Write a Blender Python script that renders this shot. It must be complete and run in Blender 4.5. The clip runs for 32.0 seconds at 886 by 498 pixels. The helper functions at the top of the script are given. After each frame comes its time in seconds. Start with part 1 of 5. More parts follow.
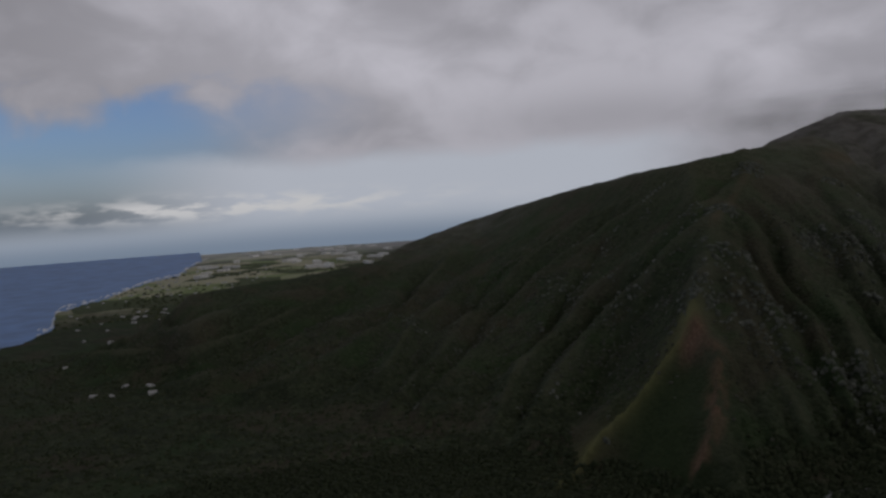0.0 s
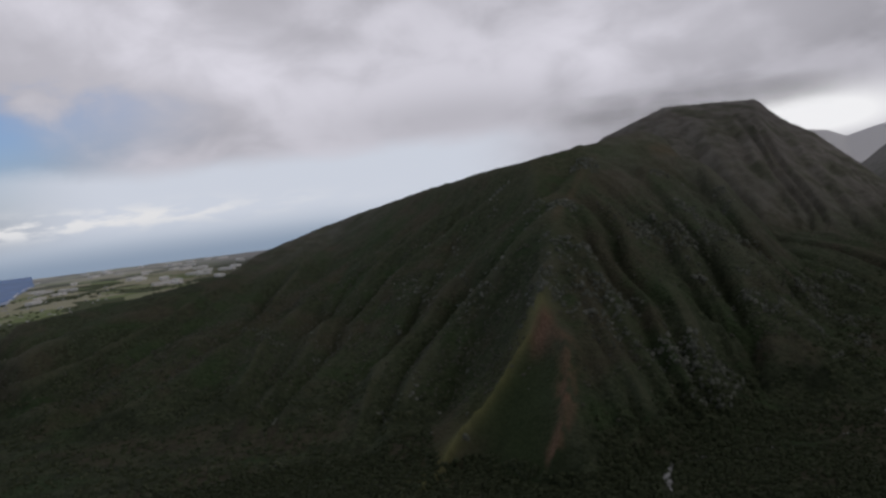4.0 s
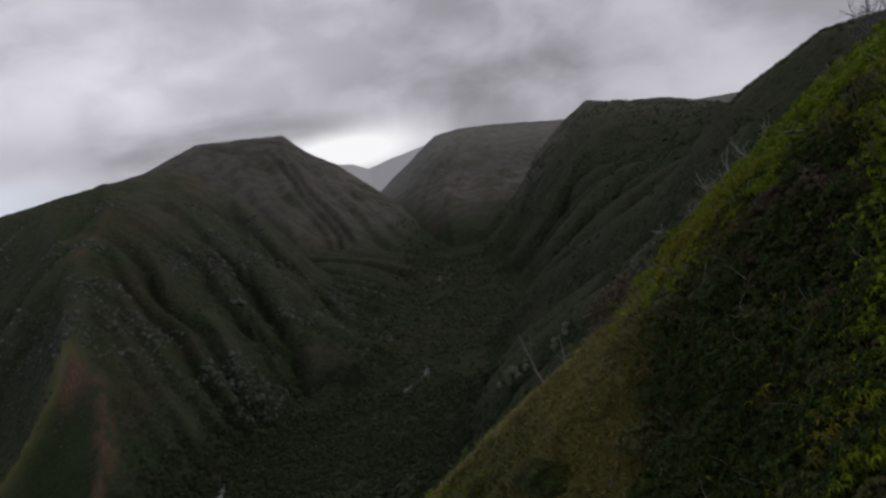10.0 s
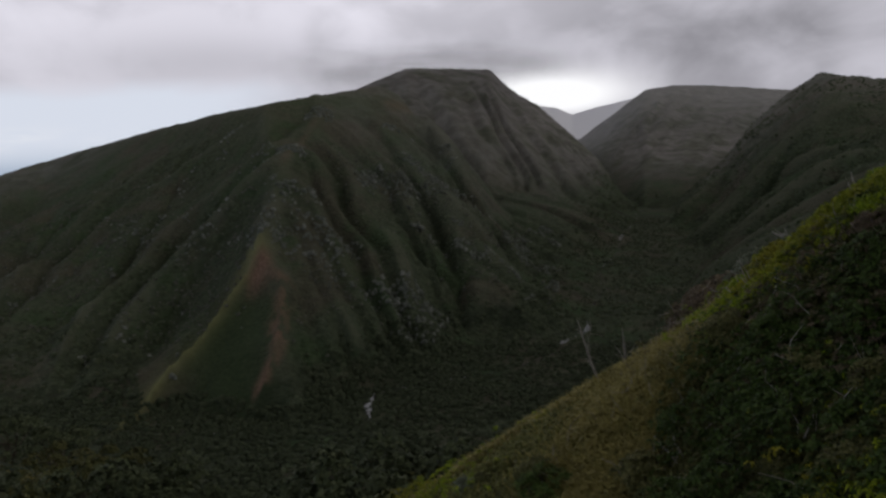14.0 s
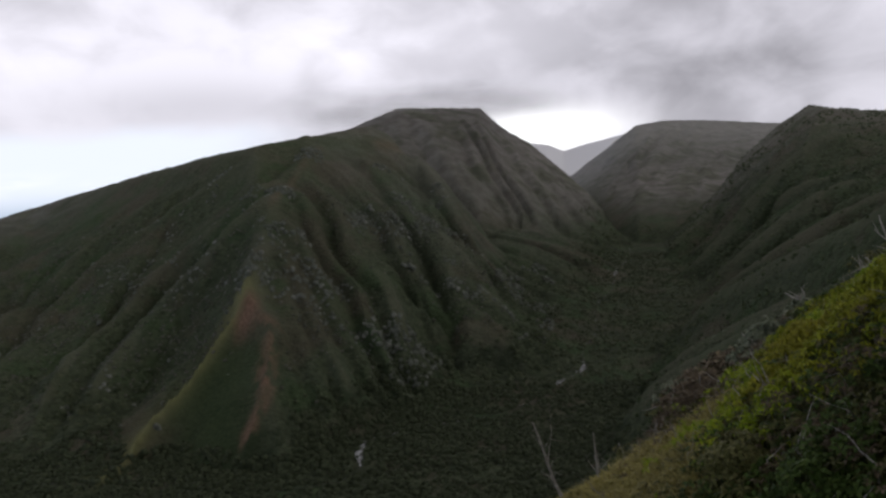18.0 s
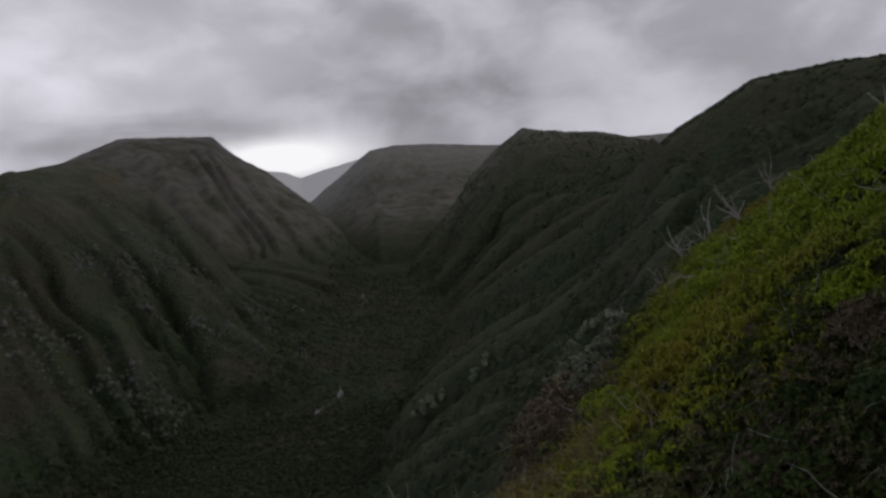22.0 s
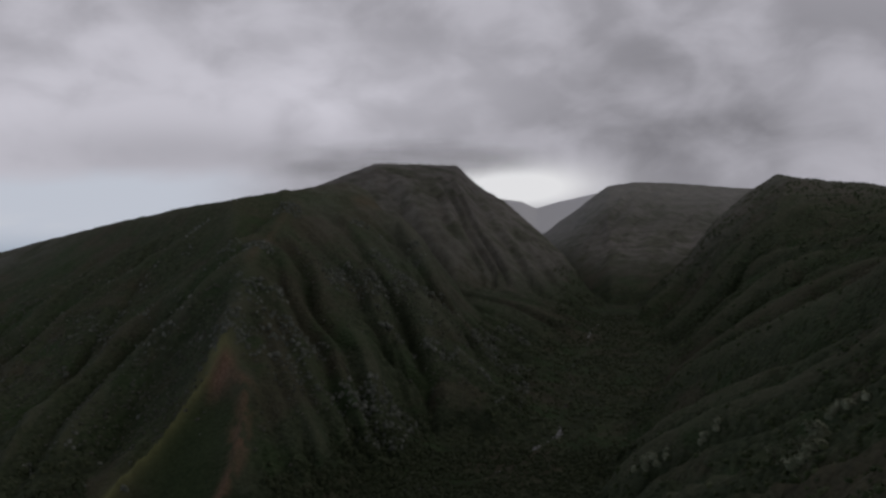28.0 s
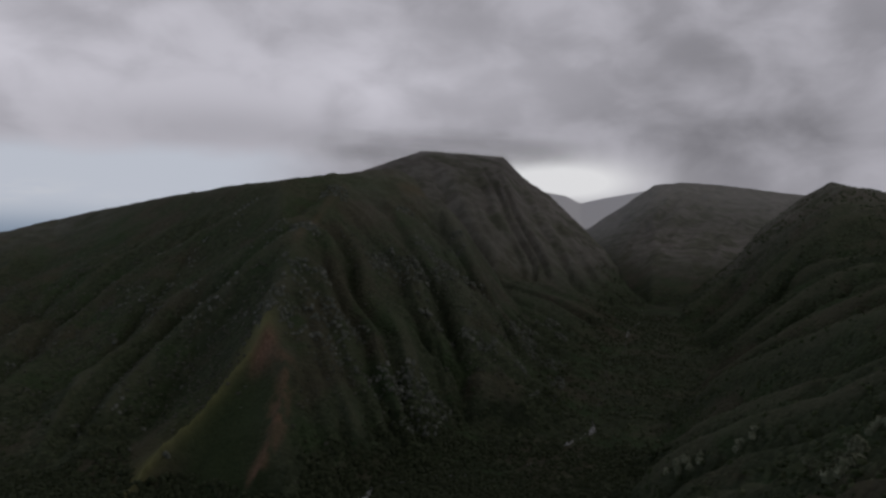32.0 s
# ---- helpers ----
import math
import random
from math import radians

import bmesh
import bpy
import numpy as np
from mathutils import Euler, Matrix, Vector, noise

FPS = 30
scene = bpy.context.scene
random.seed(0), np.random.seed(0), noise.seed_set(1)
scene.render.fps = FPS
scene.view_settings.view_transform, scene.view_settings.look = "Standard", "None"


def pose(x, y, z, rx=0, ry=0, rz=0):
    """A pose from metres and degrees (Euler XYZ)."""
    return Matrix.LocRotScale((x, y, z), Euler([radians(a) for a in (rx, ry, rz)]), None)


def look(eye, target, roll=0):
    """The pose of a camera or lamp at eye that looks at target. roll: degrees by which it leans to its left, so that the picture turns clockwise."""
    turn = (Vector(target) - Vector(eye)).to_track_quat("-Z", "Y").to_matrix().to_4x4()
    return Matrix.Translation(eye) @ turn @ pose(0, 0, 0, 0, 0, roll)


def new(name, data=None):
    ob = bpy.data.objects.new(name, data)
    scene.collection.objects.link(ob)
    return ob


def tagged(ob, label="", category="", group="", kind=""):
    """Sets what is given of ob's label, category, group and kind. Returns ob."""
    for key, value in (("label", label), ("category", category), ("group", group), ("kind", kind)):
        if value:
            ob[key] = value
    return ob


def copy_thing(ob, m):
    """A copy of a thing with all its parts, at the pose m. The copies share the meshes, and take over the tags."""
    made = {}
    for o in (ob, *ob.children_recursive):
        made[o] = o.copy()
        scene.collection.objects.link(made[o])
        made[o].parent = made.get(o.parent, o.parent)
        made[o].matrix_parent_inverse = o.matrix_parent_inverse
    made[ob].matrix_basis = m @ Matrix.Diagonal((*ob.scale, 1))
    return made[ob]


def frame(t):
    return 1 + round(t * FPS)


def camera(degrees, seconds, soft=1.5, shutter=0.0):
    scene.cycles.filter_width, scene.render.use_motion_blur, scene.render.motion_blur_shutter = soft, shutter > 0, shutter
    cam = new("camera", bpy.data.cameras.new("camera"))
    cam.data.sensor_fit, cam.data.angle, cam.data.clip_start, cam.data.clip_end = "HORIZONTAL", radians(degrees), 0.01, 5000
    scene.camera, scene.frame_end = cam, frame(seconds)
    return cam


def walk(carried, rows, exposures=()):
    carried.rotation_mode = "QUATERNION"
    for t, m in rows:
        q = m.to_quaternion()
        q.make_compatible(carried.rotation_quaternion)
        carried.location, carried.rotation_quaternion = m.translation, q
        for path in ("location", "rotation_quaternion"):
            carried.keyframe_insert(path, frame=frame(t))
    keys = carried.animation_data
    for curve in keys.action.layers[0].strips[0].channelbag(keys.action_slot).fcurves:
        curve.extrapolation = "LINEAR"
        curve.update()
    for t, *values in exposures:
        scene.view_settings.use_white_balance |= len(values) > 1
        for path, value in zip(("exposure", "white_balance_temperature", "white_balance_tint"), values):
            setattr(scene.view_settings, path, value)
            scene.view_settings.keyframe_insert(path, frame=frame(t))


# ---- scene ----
cam = camera(60.05, 32.0, soft=2.7)

# seconds, place in metres, turn in degrees
PATH = [
    (0, -26.06, -11.47, 10.87, 86.48, 3.41, 31.36),
    (0.5, -25.99, -11.13, 10.81, 86.01, 4.26, 28.59),
    (1, -25.87, -10.70, 10.78, 85.57, 3.12, 29.20),
    (1.5, -25.69, -10.35, 10.83, 82.06, 3.03, 29.66),
    (2, -25.37, -10.04, 10.90, 83.56, 2.79, 26.36),
    (2.5, -24.94, -9.70, 10.84, 80.40, 2.34, 26.43),
    (3, -24.35, -9.34, 10.90, 77.43, 0.37, 26.66),
    (3.5, -23.56, -8.81, 11.39, 82.66, 7.70, 23.48),
    (4, -22.92, -8.25, 11.89, 85.80, 6.15, 20.49),
    (4.5, -22.70, -7.98, 12.07, 86.05, 7.19, 15.18),
    (6.5, -11.61, -15.99, 0.82, 83.54, 10.10, 3.87),
    (7, -11.37, -15.68, 0.83, 84.02, 10.52, 4.32),
    (7.5, -10.97, -15.17, 0.83, 83.83, 11.21, 1.97),
    (8, -10.47, -14.64, 0.80, 83.77, 9.35, 2.87),
    (8.5, -9.93, -14.10, 0.74, 83.91, 9.33, 1.91),
    (9, -9.41, -13.80, 0.71, 85.24, 11.53, -5.85),
    (9.5, -8.86, -13.65, 0.69, 85.12, 10.84, -13.27),
    (10, -8.23, -13.42, 0.66, 84.09, 10.16, -12.50),
    (10.5, -7.60, -13.21, 0.65, 83.39, 9.88, -12.05),
    (11, -6.96, -13.03, 0.66, 83.49, 9.96, -12.40),
    (11.5, -6.37, -12.98, 0.68, 84.82, 10.46, -12.15),
    (12, -5.91, -13.28, 0.73, 85.21, 10.35, -12.21),
    (12.5, -5.35, -13.36, 0.73, 84.64, 10.09, -9.65),
    (13, -4.37, -12.62, 0.61, 84.72, 9.47, -3.87),
    (13.5, -3.39, -11.93, 0.54, 84.17, 8.83, 0.82),
    (14, -2.68, -11.68, 0.57, 81.44, 2.06, 2.43),
    (14.5, -2.26, -11.62, 0.62, 76.74, -0.89, 2.31),
    (16.5, -0.45, -6.70, 0.66, 81.44, 1.73, 1.02),
    (17, -0.37, -5.87, 0.63, 82.98, 2.82, 0.28),
    (17.5, -0.28, -4.66, 0.61, 84.40, 3.52, 1.42),
    (18, -0.22, -3.37, 0.56, 84.26, 3.10, 1.95),
    (18.5, -0.16, -1.93, 0.37, 84.95, 2.91, 2.08),
    (19, -0.06, -0.32, 0.06, 84.47, 4.40, -0.43),
    (19.5, -0.11, 0.89, -0.12, 85.73, 16.21, 1.20),
    (20, -0.39, 1.39, -0.07, 87.06, 7.96, -0.20),
    (20.5, -0.78, 1.40, 0.14, 87.47, -2.29, -0.48),
    (21, -1.45, 0.80, 0.46, 86.90, 1.27, -0.62),
    (21.5, -2.33, -0.11, 0.78, 85.31, 4.98, -11.49),
    (22, -2.58, -0.13, 0.89, 84.74, 5.54, -17.46),
    (22.5, -2.37, 0.49, 0.86, 84.25, 5.77, -23.91),
    (23, -2.19, 1.11, 0.92, 81.29, 5.50, -23.93),
    (23.5, -2.10, 1.64, 1.17, 81.21, 6.04, -24.11),
    (24, -2.23, 1.76, 1.63, 86.53, 6.19, -23.15),
    (24.5, -2.73, 1.08, 2.20, 87.41, 3.16, -3.03),
    (25, -3.31, 0.23, 2.59, 87.02, -1.09, -0.36),
    (25.5, -3.73, -0.12, 2.77, 87.06, -9.28, -2.60),
    (27.5, -5.82, -4.20, 6.79, 87.25, 0.30, -1.37),
    (28, -5.92, -4.48, 6.86, 88.08, 1.34, -0.13),
    (28.5, -6.30, -5.16, 7.08, 87.57, -2.28, -0.32),
    (29, -6.78, -6.01, 7.33, 87.82, -1.61, -0.31),
    (29.5, -7.16, -6.73, 7.52, 87.83, -0.94, 0.26),
    (30, -7.54, -7.41, 7.55, 87.75, -1.82, 0.58),
    (30.5, -7.89, -7.97, 7.51, 87.69, -1.68, 0.62),
    (31, -8.02, -8.25, 7.61, 88.69, -1.62, 0.83),
    (31.5, -7.89, -8.29, 7.81, 86.69, -1.95, 1.30),
    (32, -7.64, -8.32, 7.79, 87.25, -1.71, 3.04),
]
EXPOSURES = [(0, -0.65), (2.5, -0.5), (4.0, -0.1), (7, 0.0), (9.5, 0.0), (11, 0.05), (13, 0.1), (14, 0.1), (16.5, 0.66), (17.2, 0.64), (18, 0.52), (19, 0.15), (21, -0.25), (22, 0.0), (23, 0.22), (24, 0.5), (25, 0.02), (27.5, -0.3), (30, -0.4), (32, -0.4)]
walk(cam, [(t, pose(*p)) for t, *p in PATH], EXPOSURES)

# ---- overcast daylight ----
def node(tree, kind, **sockets):
    n = tree.nodes.new(kind)
    for key, value in sockets.items():
        place = int(key[1:]) if key[1:].isdigit() else key
        if isinstance(value, bpy.types.NodeSocket):
            tree.links.new(value, n.inputs[place])
        else:
            n.inputs[place].default_value = value
    return n


def calc(tree, op, a, b=0.0, c=0.0):
    n = node(tree, "ShaderNodeMath", _0=a, _1=b, _2=c)
    n.operation = op
    return n.outputs[0]


def blend(tree, fac, a, b):
    n = tree.nodes.new("ShaderNodeMix")
    n.data_type = "RGBA"
    for k, v in ((0, fac), (6, a), (7, b)):
        if isinstance(v, bpy.types.NodeSocket):
            tree.links.new(v, n.inputs[k])
        else:
            n.inputs[k].default_value = v if k == 0 else (*v[:3], 1)
    return n.outputs[2]


def ramp(tree, value, lo, hi, to_lo=0.0, to_hi=1.0):
    n = node(tree, "ShaderNodeMapRange", _0=value, _1=lo, _2=hi, _3=to_lo, _4=to_hi)
    n.interpolation_type = "SMOOTHSTEP"
    return n.outputs[0]


SUN_HIGH, SUN_BEARING = 52, 66      # degrees; bearing clockwise from +y
world = bpy.data.worlds.new("overcast_sky")
scene.world = world
world.use_nodes = True
wt = world.node_tree
wt.nodes.clear()
clear = wt.nodes.new("ShaderNodeTexSky")
clear.sky_type, clear.sun_disc = "NISHITA", False
clear.sun_elevation, clear.sun_rotation = radians(SUN_HIGH), radians(SUN_BEARING)
clear.air_density, clear.dust_density = 1.0, 1.5
way = wt.nodes.new("ShaderNodeTexCoord").outputs["Generated"]
xyz = wt.nodes.new("ShaderNodeSeparateXYZ")
wt.links.new(way, xyz.inputs[0])
dx, dy, dz = xyz.outputs
bearing = calc(wt, "MULTIPLY", calc(wt, "ARCTAN2", dx, dy), 57.2958)
high = calc(wt, "MULTIPLY", calc(wt, "ARCSINE", dz), 57.2958)


def spot(b, h, wide, tall):
    """A soft patch of sky about one bearing and height, 1 in its middle."""
    u = calc(wt, "DIVIDE", calc(wt, "SUBTRACT", bearing, b), wide)
    v = calc(wt, "DIVIDE", calc(wt, "SUBTRACT", high, h), tall)
    r = calc(wt, "ADD", calc(wt, "MULTIPLY", u, u), calc(wt, "MULTIPLY", v, v))
    return calc(wt, "POWER", 2.71828, calc(wt, "MULTIPLY", r, -1.0))


# the cloud sheet: soft billows
puffy = node(wt, "ShaderNodeCombineXYZ", _0=dx, _1=dy, _2=calc(wt, "MULTIPLY", dz, 1.7)).outputs[0]
big = node(wt, "ShaderNodeTexNoise", Vector=puffy, Scale=2.6, Detail=3.0, Roughness=0.42, Distortion=0.35).outputs[0]
fine = node(wt, "ShaderNodeTexNoise", Vector=puffy, Scale=9.0, Detail=5.0, Roughness=0.5, Distortion=0.3).outputs[0]
lumps = calc(wt, "ADD", calc(wt, "MULTIPLY", big, 0.62), calc(wt, "MULTIPLY", fine, 0.38))
light = ramp(wt, lumps, 0.38, 0.62, 0.36, 0.62)
light = calc(wt, "ADD", light, calc(wt, "MULTIPLY", spot(-3, 9.5, 13, 4.5), 0.17))
light = calc(wt, "ADD", light, calc(wt, "MULTIPLY", spot(-40, 11, 18, 7), 0.20))
light = calc(wt, "SUBTRACT", light, calc(wt, "MULTIPLY", spot(21, 5.5, 13, 2.8), 0.12))
light = calc(wt, "ADD", light, calc(wt, "MULTIPLY", spot(32, 16, 14, 5), 0.06))
light = calc(wt, "SUBTRACT", light, calc(wt, "MULTIPLY", spot(-19, 5.6, 11, 1.8), 0.14))
light = calc(wt, "SUBTRACT", light, calc(wt, "MULTIPLY", spot(19, 10, 11, 4), 0.09))
# cloud overhead, out of view, dimmed so that less light reaches the land
light = calc(wt, "MULTIPLY", light, ramp(wt, high, 16, 55, 1.0, 0.24))
clouds = node(wt, "ShaderNodeCombineColor", _0=calc(wt, "MULTIPLY", light, 0.965), _1=calc(wt, "MULTIPLY", light, 0.945), _2=calc(wt, "MULTIPLY", light, 1.05)).outputs[0]
# openings in the sheet: the blue over the sea, the bright gap at the valley's head, the pale strip under the cloud base
blue = node(wt, "ShaderNodeMix", _0=0.55)
blue.data_type = "RGBA"
dim = node(wt, "ShaderNodeVectorMath", _0=clear.outputs[0], _1=(0.080, 0.094, 0.128))
dim.operation = "MULTIPLY"
edge = calc(wt, "MULTIPLY", calc(wt, "SUBTRACT", fine, 0.5), 9.0)
low = calc(wt, "ADD", high, edge)
over_sea = calc(wt, "MULTIPLY", ramp(wt, calc(wt, "ADD", bearing, calc(wt, "MULTIPLY", edge, 1.5)), -36, -56), ramp(wt, low, 9.5, 6.5))
sky = blend(wt, over_sea, clouds, dim.outputs[0])
haze = ramp(wt, calc(wt, "ADD", high, calc(wt, "MULTIPLY", edge, 0.3)), 4.6, 3.0)
haze = calc(wt, "MULTIPLY", haze, ramp(wt, bearing, -9, -20))
haze = calc(wt, "MULTIPLY", haze, ramp(wt, bearing, -58, -43, 0.1, 1.0))
sky = blend(wt, haze, sky, (0.63, 0.67, 0.76))
gap = calc(wt, "MINIMUM", calc(wt, "MULTIPLY", spot(5.6, 2.5, 4.9, 1.4), 1.6), 1.0)
sky = blend(wt, gap, sky, (0.93, 0.93, 0.95))
# far cumulus over the haze, and the grey-blue haze down to the sea's edge
puffs = node(wt, "ShaderNodeTexNoise", Vector=node(wt, "ShaderNodeCombineXYZ", _0=calc(wt, "MULTIPLY", bearing, 0.35), _1=calc(wt, "MULTIPLY", high, 1.3)).outputs[0], Scale=1.0, Detail=5.0).outputs[0]
bank = calc(wt, "MULTIPLY", spot(-47, 0.5, 12, 0.75), ramp(wt, puffs, 0.42, 0.62))
sky = blend(wt, calc(wt, "MINIMUM", calc(wt, "MULTIPLY", bank, 1.5), 1.0), sky, (0.80, 0.80, 0.82))
mist = calc(wt, "MULTIPLY", ramp(wt, high, 0.6, -1.6), ramp(wt, bearing, -20, -30))
sky = blend(wt, mist, sky, (0.46, 0.52, 0.62))
sky = blend(wt, calc(wt, "MULTIPLY", ramp(wt, high, -0.6, -2.5), ramp(wt, bearing, -20, -30)), sky, (0.27, 0.34, 0.45))
sky = blend(wt, ramp(wt, high, -4.0, -9.0), sky, (0.10, 0.12, 0.13))
out = node(wt, "ShaderNodeOutputWorld")
back = node(wt, "ShaderNodeBackground", Strength=1.0)
wt.links.new(sky, back.inputs[0])
wt.links.new(back.outputs[0], out.inputs[0])

sun = new("sun", bpy.data.lights.new("sun", "SUN"))
sun.data.energy, sun.data.angle, sun.data.color = 0.42, radians(34), (1.0, 0.95, 0.88)
sb, sh = radians(SUN_BEARING), radians(SUN_HIGH)
sun.matrix_world = look((0, 0, 500), (-math.sin(sb) * math.cos(sh), -math.cos(sb) * math.cos(sh), 500 - math.sin(sh)))


# ---- materials ----
def material(name, rough=0.85):
    m = bpy.data.materials.new(name)
    m.use_nodes = True
    t = m.node_tree
    p = t.nodes["Principled BSDF"]
    p.inputs["Roughness"].default_value = rough
    p.inputs["Specular IOR Level"].default_value = 0.25
    return m, t, p


def noise_of(t, scale, detail=4.0, rough=0.55, coords=None):
    if coords is None:
        coords = t.nodes.new("ShaderNodeTexCoord").outputs["Object"]
    return node(t, "ShaderNodeTexNoise", Vector=coords, Scale=scale, Detail=detail, Roughness=rough).outputs[0]


def bump(t, p, height, strength, distance):
    b = node(t, "ShaderNodeBump", Strength=strength, Distance=distance, Height=height)
    t.links.new(b.outputs[0], p.inputs["Normal"])


def attribute(t, name):
    a = t.nodes.new("ShaderNodeAttribute")
    a.attribute_name = name
    return a.outputs["Fac"]


def ground_material():
    m, t, p = material("overgrown_ground", 0.95)
    p.inputs["Specular IOR Level"].default_value = 0.08
    co = t.nodes.new("ShaderNodeTexCoord").outputs["Object"]
    n1, n2, n3 = noise_of(t, 0.006, 5, 0.6, co), noise_of(t, 0.05, 5, 0.6, co), noise_of(t, 0.45, 4, 0.6, co)
    c = blend(t, ramp(t, n1, 0.35, 0.65), (0.034, 0.045, 0.029), (0.060, 0.073, 0.047))
    c = blend(t, ramp(t, n2, 0.35, 0.7), c, (0.023, 0.031, 0.018))
    c = blend(t, ramp(t, n3, 0.45, 0.7, 0.0, 0.5), c, (0.060, 0.063, 0.037))
    c = blend(t, calc(t, "MULTIPLY", attribute(t, "grass"), ramp(t, n2, 0.2, 0.6)), c, blend(t, ramp(t, noise_of(t, 3.5, 4, 0.7, co), 0.35, 0.65), (0.016, 0.019, 0.008), (0.070, 0.074, 0.026)))
    dry = blend(t, ramp(t, n3, 0.3, 0.7), (0.16, 0.125, 0.06), (0.24, 0.19, 0.095))
    c = blend(t, attribute(t, "dry"), c, dry)
    fields = node(t, "ShaderNodeTexVoronoi", Vector=co, Scale=0.011).outputs["Color"]
    hsv = node(t, "ShaderNodeSeparateColor", _0=fields)
    plots = blend(t, ramp(t, hsv.outputs[0], 0.3, 0.7), (0.22, 0.27, 0.13), (0.40, 0.39, 0.28))
    plots = blend(t, ramp(t, hsv.outputs[1], 0.6, 0.65), plots, (0.09, 0.11, 0.06))
    c = blend(t, attribute(t, "plain"), c, plots)
    # valley floor painted darker, to offset the sky light that flat ground takes
    c = blend(t, attribute(t, "dark_floor"), c, blend(t, ramp(t, n2, 0.3, 0.7), (0.017, 0.022, 0.014), (0.028, 0.034, 0.023)))
    # brownish heath of the upper slopes, lightened to stand in for haze
    heath_haze = blend(t, ramp(t, n2, 0.3, 0.7), (0.070, 0.072, 0.042), (0.125, 0.120, 0.074))
    c = blend(t, calc(t, "MULTIPLY", attribute(t, "heath_haze"), ramp(t, n3, 0.2, 0.6, 0.5, 1.0)), c, heath_haze)
    # rib crests painted paler by relief, so that the ribs stand out as lit
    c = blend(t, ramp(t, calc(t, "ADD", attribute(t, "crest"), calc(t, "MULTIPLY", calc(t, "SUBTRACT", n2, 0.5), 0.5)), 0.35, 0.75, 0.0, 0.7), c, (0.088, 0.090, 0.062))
    trees = node(t, "ShaderNodeTexVoronoi", Vector=node(t, "ShaderNodeVectorMath", _0=co, _1=node(t, "ShaderNodeTexNoise", Vector=co, Scale=0.3, Detail=2.0).outputs["Color"]).outputs[0], Scale=0.42)
    shade = node(t, "ShaderNodeSeparateColor", _0=trees.outputs["Color"])
    leafy = blend(t, shade.outputs[0], (0.026, 0.037, 0.018), (0.084, 0.100, 0.058))
    leafy = blend(t, ramp(t, shade.outputs[1], 0.90, 0.96), leafy, (0.085, 0.095, 0.062))
    canopy = calc(t, "MULTIPLY", attribute(t, "canopy"), ramp(t, n2, 0.35, 0.6, 0.45, 1.0))
    c = blend(t, calc(t, "MULTIPLY", canopy, 0.75), c, leafy)
    hue = calc(t, "MULTIPLY", attribute(t, "canopy"), 0.4)
    c = blend(t, calc(t, "MULTIPLY", hue, ramp(t, noise_of(t, 0.014, 5, 0.62, co), 0.48, 0.62)), c, (0.092, 0.070, 0.056))
    c = blend(t, calc(t, "MULTIPLY", hue, ramp(t, noise_of(t, 0.019, 5, 0.62, co), 0.50, 0.64)), c, (0.036, 0.070, 0.026))
    domes = calc(t, "MULTIPLY", canopy, calc(t, "SUBTRACT", 1.0, trees.outputs["Distance"]))
    # gullies darkened: denser growth, with their shade painted in
    c = blend(t, calc(t, "MULTIPLY", attribute(t, "gully_shade"), ramp(t, n2, 0.3, 0.6, 0.4, 0.9)), c, (0.017, 0.025, 0.011))
    c = blend(t, attribute(t, "facet"), c, blend(t, ramp(t, n3, 0.3, 0.7), (0.024, 0.038, 0.016), (0.040, 0.057, 0.025)))
    # grassy rib, its colour brightened in place of light from the left
    c = blend(t, attribute(t, "lit_ridge_grass"), c, (0.185, 0.185, 0.078))
    # far slopes greyed and lightened in colour, to stand in for haze
    haze_grey = blend(t, ramp(t, n2, 0.35, 0.65), (0.142, 0.132, 0.118), (0.215, 0.202, 0.188))
    haze_grey = blend(t, ramp(t, noise_of(t, 0.016, 6, 0.66, co), 0.46, 0.60, 0.0, 0.75), haze_grey, blend(t, ramp(t, n2, 0.35, 0.65), (0.066, 0.074, 0.050), (0.125, 0.128, 0.092)))
    c = blend(t, attribute(t, "scrub"), c, haze_grey)
    # haze painted on: the farthest land blended to pale grey
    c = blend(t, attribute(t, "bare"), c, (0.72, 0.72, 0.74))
    soil = blend(t, ramp(t, n3, 0.3, 0.7), (0.13, 0.080, 0.055), (0.20, 0.132, 0.092))
    c = blend(t, attribute(t, "soil"), c, soil)
    t.links.new(c, p.inputs["Base Color"])
    bump(t, p, calc(t, "ADD", calc(t, "MULTIPLY", domes, 2.6), calc(t, "ADD", n3, calc(t, "MULTIPLY", n2, 3.0))), 0.6, 1.0)
    return m


def leaf_material(name, dark, mid, pale, rough=0.6, patch=None):
    """Foliage: every leaf cluster takes a shade of its own."""
    m, t, p = material(name, rough)
    p.inputs["Specular IOR Level"].default_value = 0.1
    r = t.nodes.new("ShaderNodeNewGeometry").outputs["Random Per Island"]
    o = t.nodes.new("ShaderNodeObjectInfo").outputs["Random"]
    mix = calc(t, "ADD", calc(t, "MULTIPLY", r, 0.75), calc(t, "MULTIPLY", o, 0.25))
    c = blend(t, ramp(t, mix, 0.05, 0.55), dark, mid)
    c = blend(t, ramp(t, mix, 0.6, 1.0), c, pale)
    n = noise_of(t, 0.35, 3)
    c = blend(t, ramp(t, n, 0.4, 0.75, 0.0, 0.5), c, dark)
    if patch:
        c = blend(t, ramp(t, noise_of(t, 0.16, 4, 0.6), 0.46, 0.66, 0.0, 0.75), c, blend(t, r, tuple(0.5 * q for q in patch), patch))
    t.links.new(c, p.inputs["Base Color"])
    return m


